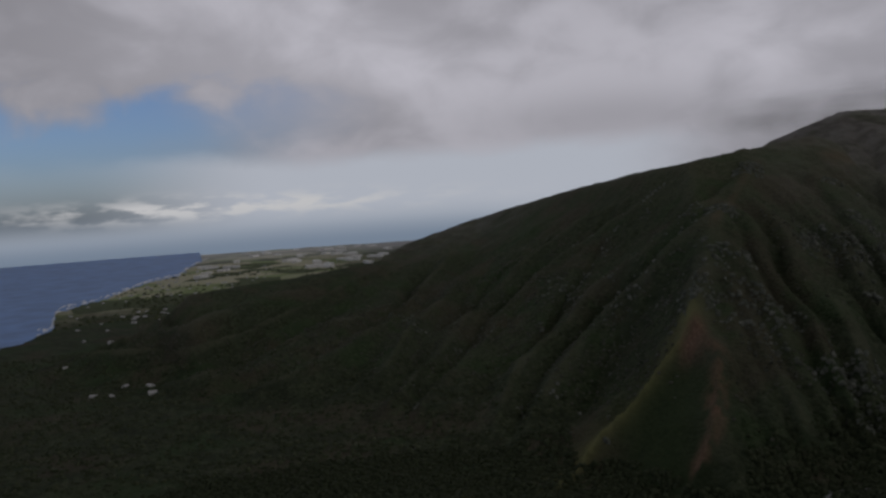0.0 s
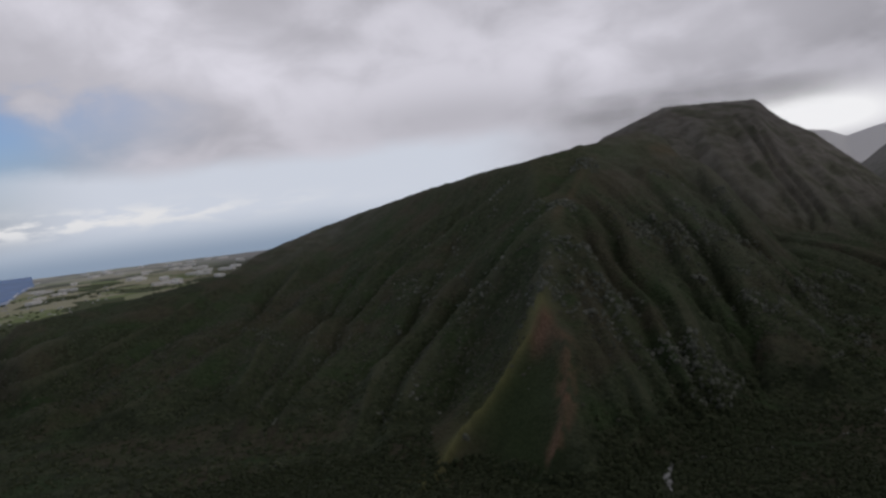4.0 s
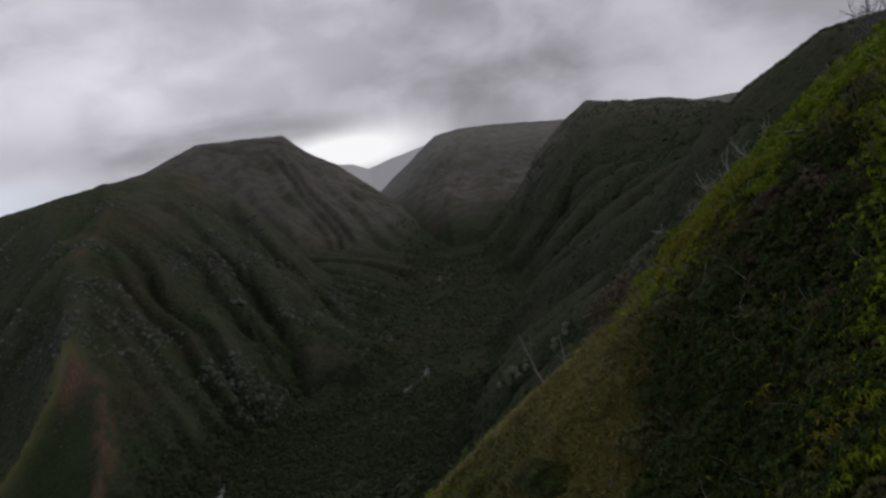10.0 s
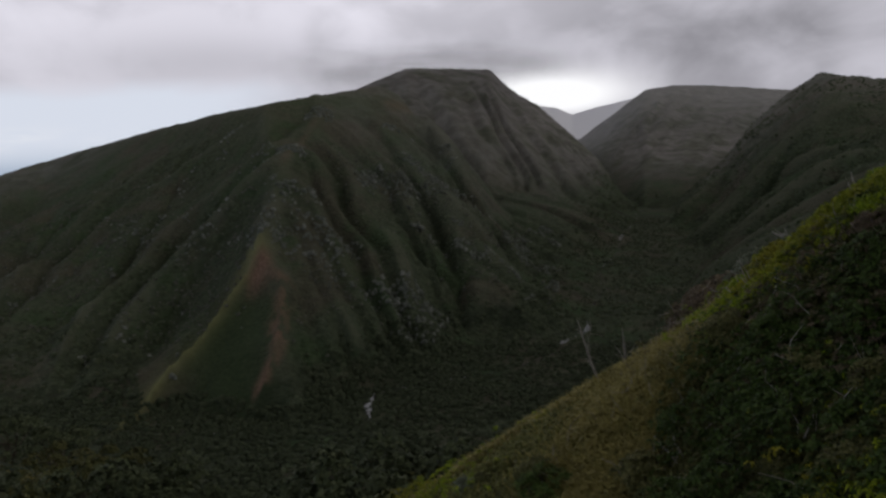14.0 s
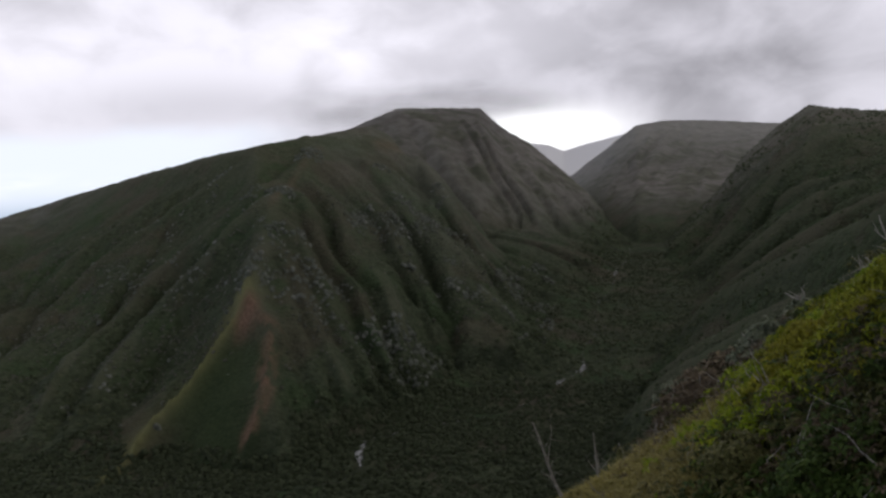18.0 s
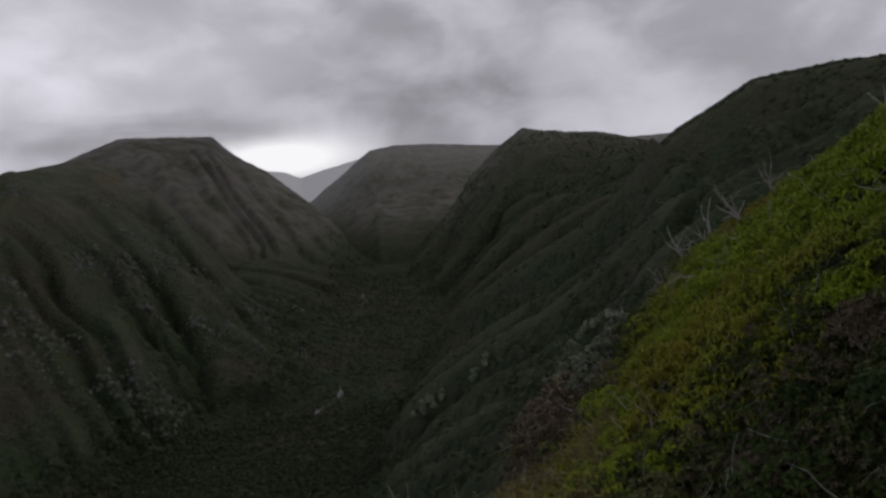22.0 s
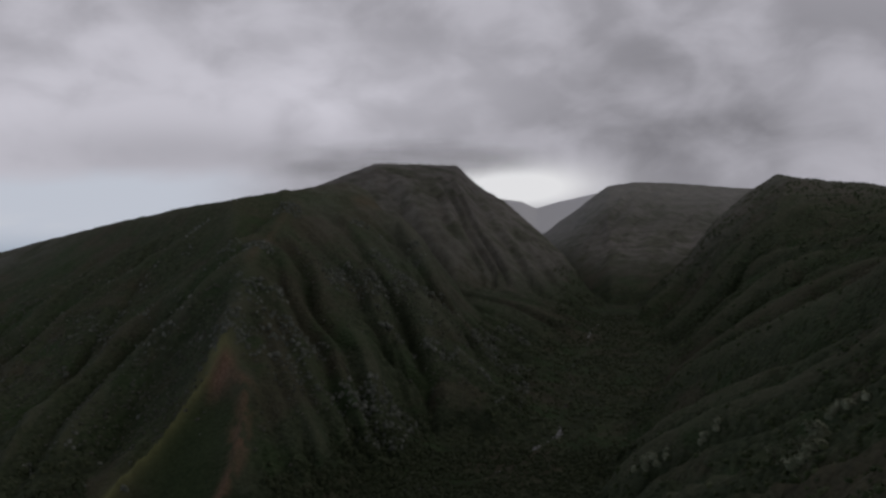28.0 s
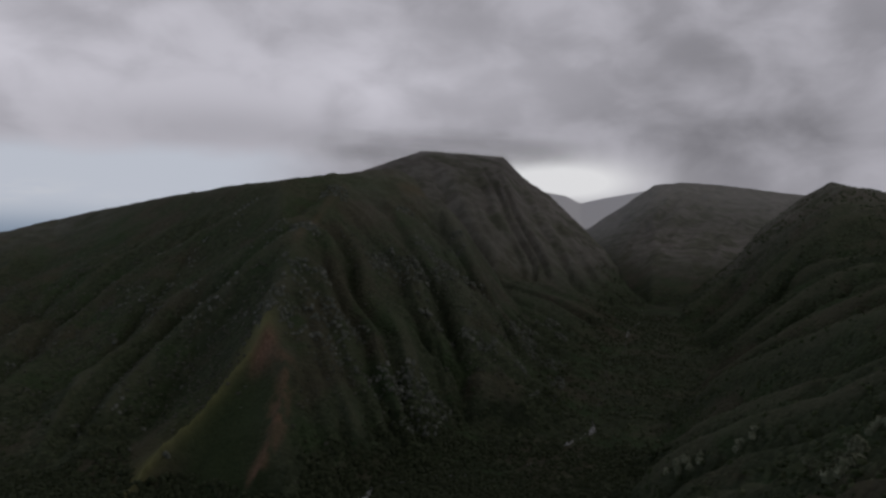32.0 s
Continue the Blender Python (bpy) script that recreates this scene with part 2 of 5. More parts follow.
def wood_material(name, a, b):
    m, t, p = material(name, 0.9)
    n = noise_of(t, 9.0, 5)
    t.links.new(blend(t, ramp(t, n, 0.3, 0.7), a, b), p.inputs["Base Color"])
    bump(t, p, n, 0.5, 0.01)
    return m


def water_material(name, deep, rough):
    m, t, p = material(name, rough)
    n = noise_of(t, 0.02, 5)
    t.links.new(blend(t, ramp(t, n, 0.3, 0.7), deep, tuple(v * 1.35 for v in deep)), p.inputs["Base Color"])
    bump(t, p, noise_of(t, 0.25, 4), 0.4, 0.5)
    return m


def paint_material(name, a, b, scale=0.4, rough=0.7):
    m, t, p = material(name, rough)
    n = noise_of(t, scale, 4)
    t.links.new(blend(t, ramp(t, n, 0.3, 0.7), a, b), p.inputs["Base Color"])
    return m


M_GROUND = ground_material()
M_SEA = water_material("sea_water", (0.10, 0.205, 0.44), 0.5)
M_FOAM = paint_material("foam", (0.72, 0.74, 0.76), (0.85, 0.86, 0.87), 0.05, 0.9)
M_FERN = leaf_material("fern_leaf", (0.056, 0.088, 0.004), (0.170, 0.240, 0.008), (0.31, 0.36, 0.026), 0.6, (0.27, 0.225, 0.026))
M_SCRUB = leaf_material("scrub_leaf", (0.013, 0.025, 0.004), (0.040, 0.070, 0.012), (0.090, 0.125, 0.032))
M_BROWN = leaf_material("withered_leaf", (0.045, 0.034, 0.022), (0.105, 0.080, 0.050), (0.19, 0.155, 0.10))
M_OLIVE = leaf_material("olive_leaf", (0.034, 0.038, 0.012), (0.076, 0.080, 0.024), (0.155, 0.146, 0.060))
M_PALE = leaf_material("pale_leaf", (0.060, 0.075, 0.045), (0.130, 0.150, 0.095), (0.240, 0.250, 0.190))
M_TREE = leaf_material("tree_leaf", (0.036, 0.047, 0.024), (0.062, 0.078, 0.036), (0.100, 0.115, 0.058))
M_VALLEY = leaf_material("valley_leaf", (0.036, 0.047, 0.024), (0.052, 0.065, 0.034), (0.086, 0.098, 0.056))
M_HEATH = leaf_material("heath_leaf", (0.060, 0.066, 0.048), (0.095, 0.098, 0.076), (0.150, 0.142, 0.120))
M_GROVE = leaf_material("grove_leaf", (0.115, 0.135, 0.085), (0.225, 0.245, 0.170), (0.36, 0.375, 0.29))
M_KUKUI = leaf_material("silvery_leaf", (0.075, 0.085, 0.068), (0.130, 0.142, 0.118), (0.23, 0.24, 0.21))
M_GRASS = leaf_material("dry_grass_blade", (0.130, 0.115, 0.030), (0.260, 0.228, 0.066), (0.40, 0.345, 0.13))
M_DEAD = wood_material("bleached_wood", (0.20, 0.185, 0.165), (0.40, 0.375, 0.34))
M_BARK = wood_material("bark", (0.060, 0.048, 0.036), (0.120, 0.098, 0.075))
M_WALL = paint_material("house_wall", (0.38, 0.38, 0.37), (0.66, 0.66, 0.64), 0.02)
M_ROOF = paint_material("house_roof", (0.30, 0.30, 0.31), (0.62, 0.61, 0.60), 0.02)
M_STONE = paint_material("stream_bed", (0.016, 0.018, 0.014), (0.045, 0.044, 0.038), 0.3, 0.6)
M_WOOD = leaf_material("hillside_leaf", (0.032, 0.045, 0.020), (0.056, 0.075, 0.034), (0.105, 0.120, 0.064))
M_GREEN = leaf_material("green_grass_blade", (0.060, 0.066, 0.018), (0.130, 0.138, 0.038), (0.22, 0.215, 0.078))
M_TWIG = wood_material("grey_twig", (0.15, 0.13, 0.13), (0.30, 0.27, 0.27))
M_RAPID = paint_material("white_water_rock", (0.17, 0.17, 0.17), (0.55, 0.56, 0.57), 0.4, 0.7)
M_HALL = paint_material("warehouse_panel", (0.68, 0.68, 0.67), (0.82, 0.82, 0.81), 0.02)
# ---- the lie of the land: one height function, in metres about the first viewpoint ----
def lerp(a, xs, ys):
    return np.interp(a, xs, ys)


def smooth(a, lo, hi):
    u = np.clip((a - lo) / (hi - lo), 0, 1)
    return u * u * (3 - 2 * u)


_rng = np.random.RandomState(7)
_TAB = _rng.rand(256, 256)


def vnoise(x, y):
    """Smooth value noise in 0..1 on arrays."""
    xi, yi = np.floor(x).astype(int), np.floor(y).astype(int)
    fx, fy = x - xi, y - yi
    fx, fy = fx * fx * (3 - 2 * fx), fy * fy * (3 - 2 * fy)
    a, b = _TAB[xi & 255, yi & 255], _TAB[(xi + 1) & 255, yi & 255]
    c, d = _TAB[xi & 255, (yi + 1) & 255], _TAB[(xi + 1) & 255, (yi + 1) & 255]
    return (a * (1 - fx) + b * fx) * (1 - fy) + (c * (1 - fx) + d * fx) * fy


def fbm(x, y, n=4):
    s, a = 0.0, 0.5
    for k in range(n):
        s = s + a * vnoise(x * 2 ** k + 17.3 * k, y * 2 ** k + 5.1 * k)
        a *= 0.5
    return s / (1 - 0.5 ** n)


def ridged(q, seed=0.0):
    """Crests and rounded gullies of uneven height and width, 0..1, about one per unit of q."""
    q = q + 0.55 * np.sin(1.9 * q + seed) + 0.3 * np.sin(4.3 * q + 2 * seed)
    k = np.floor(q)
    f = q - k
    low = 0.45 + 0.55 * np.abs(np.sin(12.9898 * k + seed) * 43.7 % 1.0)
    nxt = 0.45 + 0.55 * np.abs(np.sin(12.9898 * (k + 1) + seed) * 43.7 % 1.0)
    return np.where(f < 0.5, low, nxt) * np.abs(2 * f - 1) ** 1.1


def floor_z(az, d):
    """Valley floor, rising inland, and the coastal plain, sinking to the sea."""
    up = lerp(d, [0, 350, 490, 890, 1170, 2500, 5000], [-140, -139, -131, -118, -115, -85, -50])
    plain = lerp(d, [0, 350, 700, 1700, 5000], [-140, -139, -139, -139.5, -139.8])
    k = smooth(az, -30, -12)
    return plain * (1 - k) + up * k


def coast_d(az):
    """Distance of the shoreline at that bearing."""
    return lerp(az, [-180, -75, -62, -60, -59.6, -57.5, -56.4, -53.5, -51.4, -50.1, -49.2, -48.6, 180],
                [900, 950, 1150, 1250, 1480, 1610, 1650, 1980, 2130, 2570, 2850, 9000, 9000])


def layer(az, d, table, power, back, base):
    """A range of hills: bearing, crest's elevation in degrees, crest's distance, foot's distance."""
    t = np.array(table)
    el, dc, df = (lerp(az, t[:, 0], t[:, k]) for k in (1, 2, 3))
    zc = np.tan(np.radians(el)) * dc
    u = np.clip((d - df) / (dc - df), 0, 1)
    z = base + (zc - base) * u ** power
    z = np.where(d > dc, zc - back * (d - dc), z)
    return np.where(d < df, base - 5, z), u * (d <= dc) * smooth(zc - base, 5, 60)


MAIN = [(-70, -9.4, 900, 860), (-63, -8.9, 900, 850), (-59, -7.9, 900, 800), (-54, -6.6, 920, 690), (-51.7, -4.75, 950, 650), (-44.3, -4.15, 950, 580), (-38.2, -3.5, 1000, 510),
        (-36, -2.5, 1150, 490), (-30.4, -0.9, 1250, 440), (-24.4, 0.75, 1050, 405), (-19.4, 1.98, 850, 378), (-15.7, 2.63, 760, 362), (-12.6, 3.07, 800, 370),
        (-12.0, 3.27, 805, 374), (-11.4, 3.18, 810, 378), (-8.9, 3.52, 850, 395), (-7.4, 3.74, 880, 405), (-5.8, 3.17, 880, 415), (-3.8, 0.7, 860, 430),
        (-1.9, -0.57, 830, 455), (0.6, -3.52, 800, 485), (2.6, -6.38, 760, 510), (5.1, -9.34, 720, 560), (7.1, -11.8, 690, 630), (8.6, -13.77, 660, 655),
        (13.6, -20.66, 660, 655)]
PEAK = [(-26.4, -10.28, 1300, 700), (-16.4, -1.18, 1300, 700), (-9.4, 3.31, 1300, 760), (-6.8, 4.25, 1300, 780), (-5.1, 4.88, 1320, 800),
        (-1.9, 4.78, 1370, 820), (1.0, 4.59, 1400, 840), (2.6, 3.07, 1390, 860), (4.6, 1.75, 1370, 880), (7.4, -0.79, 1320, 920), (8.9, -2.26, 1280, 950),
        (10.4, -4.63, 1200, 990), (11.8, -5.9, 1170, 1060), (14.6, -8.64, 1170, 1060)]
FAR = [(-30.4, -9.31, 2500, 1700), (1.6, -3.9, 2500, 1700), (7.4, -0.79, 2500, 1500), (9.9, 0.96, 2550, 1250), (12.2, 2.66, 2600, 1120),
        (14.1, 2.85, 2600, 1120), (16.6, 2.71, 2600, 1120), (21.7, 2.13, 2600, 1150), (31.6, 1.77, 2600, 1300), (59.6, 1.5, 2600, 1400)]
BACK = [(-40.4, -3.95, 4300, 3400), (-14.4, -3.56, 4300, 3400), (-9.4, 0.41, 4300, 3400), (1.6, 2.3, 4300, 3400), (5.9, 1.63, 4300, 3400),
        (7.0, 1.1, 4300, 3400), (8.7, 1.54, 4300, 3400), (12.6, 2.32, 4300, 3400), (29.6, 1.72, 4300, 3400), (59.6, -0.5, 4300, 3400)]
HILL = [(30.6, -40, 410, 165), (36, -25, 385, 145), (44.5, 3, 320, 110), (49.6, 4.39, 310, 100), (59.6, 5.35, 300, 90), (79.6, 5.83, 300, 80), (109.6, 3.34, 300, 80)]


FACET_LEFT = [(-29.0, 378), (-26.8, 402), (-24.2, 425), (-21.2, 447), (-19.0, 463), (-17.2, 476), (-16.4, 520)]
FACET_RIGHT = [(-19.0, 362), (-16.8, 397), (-15.8, 426), (-15.7, 450), (-16.9, 474), (-16.4, 520)]


CREST = [(-13.5, 20.5, -20.5), (-25, 28, -23.5), (-34, 35, -26), (-42, 40, -26), (-50, 43, -24.5), (-74, 53, -23.5), (-95, 66, -34), (-140, 110, -80)]


def slope_coords(x, y):
    """Down the slope, and along it, in metres."""
    return -0.803 * x + 0.596 * y, 0.596 * x + 0.803 * y


def spur_edge(s):
    return lerp(s, [-40, -16, -4.7, 1.5, 3.7, 4.6, 5.7, 6.5, 7.5, 8.5, 11.3, 13, 14.6, 16.5, 18, 20.5, 26, 60], [20, 23, 28, 36, 36, 30, 26, 24, 22, 20.3, 18.8, 18, 16, 13, 12, 10.5, 8, 3])


def spur_z(x, y):
    """The flank of our own ridge: an even slope that rounds off ahead and to the side."""
    s, t = slope_coords(x, y)
    sd = np.where(s > 0, s, 70 * np.tanh(s / 70))
    z = -2.25 - 0.787 * sd
    z = z + 1.3 * np.exp(-((s - 8.2) / 2.5) ** 2 - ((t - 27) / 3.0) ** 2)
    z = z - 8.0 * np.exp(-(((x + 4) ** 2 + (y + 6) ** 2) / 19 ** 2) ** 2)
    over = t - spur_edge(s)
    soft = np.where(over > -12, 0.5 * (over + np.sqrt(over ** 2 + 1)), 0)
    z = z - 0.64 * soft
    # the crest runs on down to a knoll of bare red soil
    best = np.full(np.shape(x), -400.0)
    for (x0, y0, z0), (x1, y1, z1) in zip(CREST[:-1], CREST[1:]):
        k = np.clip(((x - x0) * (x1 - x0) + (y - y0) * (y1 - y0)) / ((x1 - x0) ** 2 + (y1 - y0) ** 2), 0, 1)
        r = np.hypot(x - x0 - k * (x1 - x0), y - y0 - k * (y1 - y0))
        best = np.maximum(best, z0 + k * (z1 - z0) - 0.72 * (np.sqrt(r * r + 36) - 6))
    z = np.maximum(z, best)
    r3 = np.hypot((x + 65) / 10, (y - 28) / 8)
    z = np.maximum(z, -16.6 - 5 * r3 ** 1.6)
    return np.maximum(z, -150)


STREAM = [(-45, 520), (-30, 400), (-17.5, 340), (-11, 343), (-9.9, 354), (-9.1, 388), (-4, 402), (2, 418), (5.2, 440), (7.7, 492), (8.6, 570), (9.3, 690), (10.7, 830), (11.6, 1050)]
# lines of sight along the valley's own-side spurs: bearing, elevation
LOW_SPUR = [(0, -33), (5, -25), (9.5, -20.2), (14.2, -16.9), (18.9, -14.1), (23.4, -12.1), (28.0, -9.1), (32.6, -4.8), (38, -1.0), (45, 1.5), (60, 2.5)]
MID_SPUR = [(0, -28), (7, -19), (10.5, -15), (14.8, -12.4), (19.4, -9.5), (23.9, -7.0), (28.4, -4.5), (31.0, -2.4), (32.9, 0.4), (34.4, 1.89), (36.9, 3.16), (39.5, 4.62), (44.5, 5.05), (60, 5.2)]
SKY_EAST = [(5, -14), (8.6, -10.5), (11.3, -7.9), (14.2, -5.6), (17.6, -2.5), (19.5, 0.08), (21.7, 2.03), (23.5, 3.17), (24.6, 2.9), (26.5, 2.54), (29.3, 2.21), (33.2, 1.0), (34.4, 1.89), (36.9, 3.16), (39.5, 4.62), (44.5, 5.05), (60, 5.2)]
SHOULDER = [(-14, 3.0), (-8.1, 2.8), (-5.7, 1.0), (-3.3, -0.8), (-1.3, -2.6), (-0.6, -4.8), (1.3, -9.1), (2.8, -11.5), (6, -11.5), (10, -10.0), (14, -9)]
# crests of the spurs that come down to the stream: top, foot
SPURS = [((215, 331), (135, 522), 17), ((178, 278), (61, 365), 13), ((300, 560), (150, 610), 13), ((431, 1066), (190, 890), 22), ((390, 830), (165, 770), 17), ((330, 690), (150, 690), 11), ((198, 300), (92, 440), 11), ((250, 430), (140, 570), 12)]


def pick(table, az):
    return lerp(az, [q[0] for q in table], [q[1] for q in table])


def stream_side(x, y):
    """Distance from the stream, and 1 on our own side of it."""
    a = np.radians([q[0] for q in STREAM])
    px, py = np.array([q[1] for q in STREAM]) * np.sin(a), np.array([q[1] for q in STREAM]) * np.cos(a)
    best, own = np.full(np.shape(x), 1e9), np.zeros(np.shape(x))
    for k in range(len(px) - 1):
        ux, uy = px[k + 1] - px[k], py[k + 1] - py[k]
        f = np.clip(((x - px[k]) * ux + (y - py[k]) * uy) / (ux * ux + uy * uy), 0, 1)
        r = np.hypot(x - px[k] - f * ux, y - py[k] - f * uy)
        own = np.where(r < best, ux * (y - py[k]) - uy * (x - px[k]) < 0, own)
        best = np.minimum(best, r)
    return best, own


def softplus(v, k):
    return 0.5 * (v + np.sqrt(v * v + k * k))


def least(a, b, k=6.0):
    return b - softplus(b - a, k)


def land(x, y):
    """The land before water cut it: floor, mountain, peaks and valley walls."""
    d = np.hypot(x, y)
    az = np.degrees(np.arctan2(x, y))
    base = floor_z(az, d)
    w = (fbm(x / 190, y / 190, 4) - 0.5)
    v = (fbm(x / 55 + 40, y / 55, 3) - 0.5)
    # main mountain: a spine runs down to the red scar, broad spurs lean away from it
    zm, um = layer(az, d, MAIN, 0.82, 0.5, base)
    side = az - pick(SPINE, um)
    wide_r, wide_l = ridged((az + 11 * um) / 5.0 + 1.0 * w + 0.3, 2.0), ridged((az - 26 * um) / 6.5 + 1.0 * w, 4.0)
    small_r, small_l = ridged((az + 12 * um) / 2.1 + 1.4 * w + 0.5 * v, 1.0), ridged((az - 22 * um) / 2.8 + 1.6 * w + 0.7 * v, 3.0)
    k = smooth(side, -1.0, 1.0)
    amp = smooth(um, 0.0, 0.10) * (1 - smooth(um, 0.6, 1.0))
    away = smooth(np.abs(side), 0.3, 2.6)
    ribs = ((wide_l * 18 + small_l * 4) * (1 - k) + (wide_r * 13 + small_r * 8) * k) * away + 20 * np.exp(-(np.abs(side) / 2.2) ** 1.5) * smooth(um, 0.12, 0.3)
    zm = zm + (ribs - 11) * amp + (fbm(x / 80 + 3, y / 80, 4) - 0.5) * 24 * amp
    g = np.clip((818 - y) / 289, 0, 1)
    zm = zm + 17 * np.exp(-(np.hypot(x - (-47 + 73 * g), y - (818 - 289 * g)) / 24) ** 1.5) * smooth(um, 0.02, 0.15)
    # the triangular facet under the red scar
    inside = np.exp(-((az + 19.5) / 4.0) ** 2) * (1 - smooth(d, 455, 480))
    zm = zm - (ribs - 11) * amp * 0.85 * inside
    for line, h in ((FACET_LEFT, 13), (FACET_RIGHT, 8)):
        a0 = lerp(d, [q[1] for q in line], [q[0] for q in line])
        zm = zm + h * np.exp(-np.abs(az - a0) / 0.9) * np.sin(np.pi * np.clip((d - 355) / 180, 0, 1)) ** 0.6
    zp, up = layer(az, d, PEAK, 0.85, 0.6, base)
    zp = zp + (v * 14 + (ridged((az + 7 * up) * 0.42 + 1.3 * w + 0.3 * v, 8.0) - 0.4) * 20) * np.sin(np.pi * np.clip(up, 0, 1)) * (1 - 0.6 * smooth(up, 0.75, 1.0))
    zf, uf = layer(az, d, FAR, 0.8, 0.5, base)
    zf = zf + (ridged((az - 9 * uf) * 0.5 + 1.5 * w + 0.3 * v, 4.0) - 0.4) * 15 * np.sin(np.pi * uf)
    zb, ub = layer(az, d, BACK, 1.0, 0.4, base)
    zh, uh = layer(az, d, HILL, 0.9, 0.35, base)
    zh = zh + (fbm(x / 45 + 1, y / 45, 3) - 0.5) * 14 * smooth(uh, 0, 0.1) * (1 - smooth(uh, 0.7, 1.0))
    # walls of the valley, rising from the stream on both sides, below the lines of sight
    reach, own = stream_side(x, y)
    crests = np.zeros(np.shape(x))
    for (x0, y0), (x1, y1), h in SPURS:
        ux, uy = x1 - x0, y1 - y0
        f = ((x - x0) * ux + (y - y0) * uy) / (ux * ux + uy * uy)
        g = np.clip(f, 0, 1)
        r = np.hypot(x - x0 - g * ux, y - y0 - g * uy)
        crests = np.maximum(crests, h * np.exp(-(r / 24) ** 1.4) * (1 - smooth(f, 0.8, 1.15)))
    rise = 0.74 * softplus(reach - 12, 12) + (w * 24 + v * 10) * smooth(reach, 25, 90)
    el0, el1, el2 = pick(LOW_SPUR, az), pick(MID_SPUR, az), pick(SKY_EAST, az)
    mid_d = lerp(az, [8, 15, 33, 60], [560, 540, 400, 330])
    e = np.where(d < 330, el0 - 30 * np.clip((150 - d) / 60, 0, 2) - 9 * np.clip((330 - d) / 180, 0, 1) ** 1.3,
                 np.where(d < mid_d, el0 + (el1 - el0) * np.clip((d - 330) / np.maximum(mid_d - 330, 1), 0, 1), el1 + (el2 - el1) * smooth(d, mid_d, 1150)))
    cap = np.tan(np.radians(np.clip(e, -70, 20))) * d
    east = np.where((own > 0) & (az > 0) & (az < 60) & (d > 90), least(base + rise, cap), -400)
    flutes = ridged((0.7 * x + 0.7 * y) / 34 + 0.9 * w + 0.35 * v, 6.0) * 17
    east = east + (np.maximum(1.5 * crests, flutes) - 9) * smooth(reach, 16, 60) * smooth(el2 - np.degrees(np.arctan2(east, d)), 0.2, 2.2) * smooth(d, 150, 260)
    east = np.where(d > 1250, east - 0.3 * (d - 1250), east)
    ew = pick(SHOULDER, az)
    ew = ew + (lerp(az, [q[0] for q in PEAK], [q[1] for q in PEAK]) - ew) * smooth(d, 540, 1050)
    west = least(base + 46 * (1 - np.exp(-softplus(reach - 12, 12) / 62)) + (w * 20 + v * 12) * smooth(reach, 25, 90), np.tan(np.radians(ew)) * d)
    west = west + (ridged((0.62 * x + 0.78 * y) / 27 + 0.8 * w + 0.3 * v, 9.0) - 0.4) * 13 * smooth(reach, 14, 40)
    west = west - 260 * (1 - smooth(az, -9, 1)) ** 2 - 120 * (1 - smooth(d, 430, 500)) - 200 * smooth(d, 1100, 1250)
    west = np.where((own < 1) & (az > -9) & (az < 13) & (d < 1250) & (y > 400), west, -400)
    z = np.maximum.reduce([base, zm, zp, zf, zb, zh, east, west])
    return z, base, um, zf


SPINE = [(0.0, -17.2), (0.35, -16.6), (0.5, -15.2), (0.75, -12.5), (1.0, -10.0)]
CELL, WEST_END, SOUTH_END, NX, NY = 4.5, -820.0, 105.0, 300, 282


def carve(z, fixed, rounds, strength):
    """Running water: each round, every cell is cut down towards its steepest neighbour by the water that reaches it."""
    ny, nx = z.shape
    n = z.size
    ids = np.arange(n).reshape(ny, nx)
    for _ in range(rounds):
        pad = np.pad(z, 1, mode="edge")
        best, to, gap = np.zeros(z.shape), ids.copy(), np.ones(z.shape)
        for i in (-1, 0, 1):
            for j in (-1, 0, 1):
                if i or j:
                    span = CELL * math.hypot(i, j)
                    fall = (z - pad[1 + i:ny + 1 + i, 1 + j:nx + 1 + j]) / span
                    m = fall > best
                    best = np.where(m, fall, best)
                    to = np.where(m, ids + i * nx + j, to)
                    gap = np.where(m, span, gap)
        order = np.argsort(-z, axis=None, kind="stable").tolist()
        nxt, water = to.ravel().tolist(), [1.0] * n
        for k in order:
            if nxt[k] != k:
                water[nxt[k]] += water[k]
        cut = (strength * np.maximum(np.array(water) - 2.0, 0.0) ** 0.5 / gap.ravel()) * (1 - fixed.ravel())
        cut, flat = cut.tolist(), z.ravel().tolist()
        for k in reversed(order):
            if nxt[k] != k:
                flat[k] = (flat[k] + cut[k] * flat[nxt[k]]) / (1 + cut[k])
        z = np.array(flat).reshape(ny, nx)
        pad = np.pad(z, 1, mode="edge")
        z = z + 0.05 * (1 - fixed) * (pad[:-2, 1:-1] + pad[2:, 1:-1] + pad[1:-1, :-2] + pad[1:-1, 2:] - 4 * z)
    return z


def blur(a, n):
    for _ in range(n):
        p = np.pad(a, 1, mode="edge")
        a = (p[:-2, 1:-1] + p[2:, 1:-1] + p[1:-1, :-2] + p[1:-1, 2:] + 2 * a) / 6
    return a


cx_, cy_ = np.meshgrid(WEST_END + CELL * np.arange(NX), SOUTH_END + CELL * np.arange(NY))
cz_, cb_, cu_, cf_ = land(cx_, cy_)
cz_ = np.maximum(cz_, cb_) + (fbm(cx_ / 16 + 5, cy_ / 16, 3) - 0.5) * 3.0
ca_, cd_ = np.degrees(np.arctan2(cx_, cy_)), np.hypot(cx_, cy_)
sky_ = np.maximum(np.where(ca_ < 12, np.maximum(pick([q[:2] for q in MAIN], ca_), pick([q[:2] for q in PEAK], ca_)), -40), np.where(ca_ > 8, pick(SKY_EAST, ca_), -40))
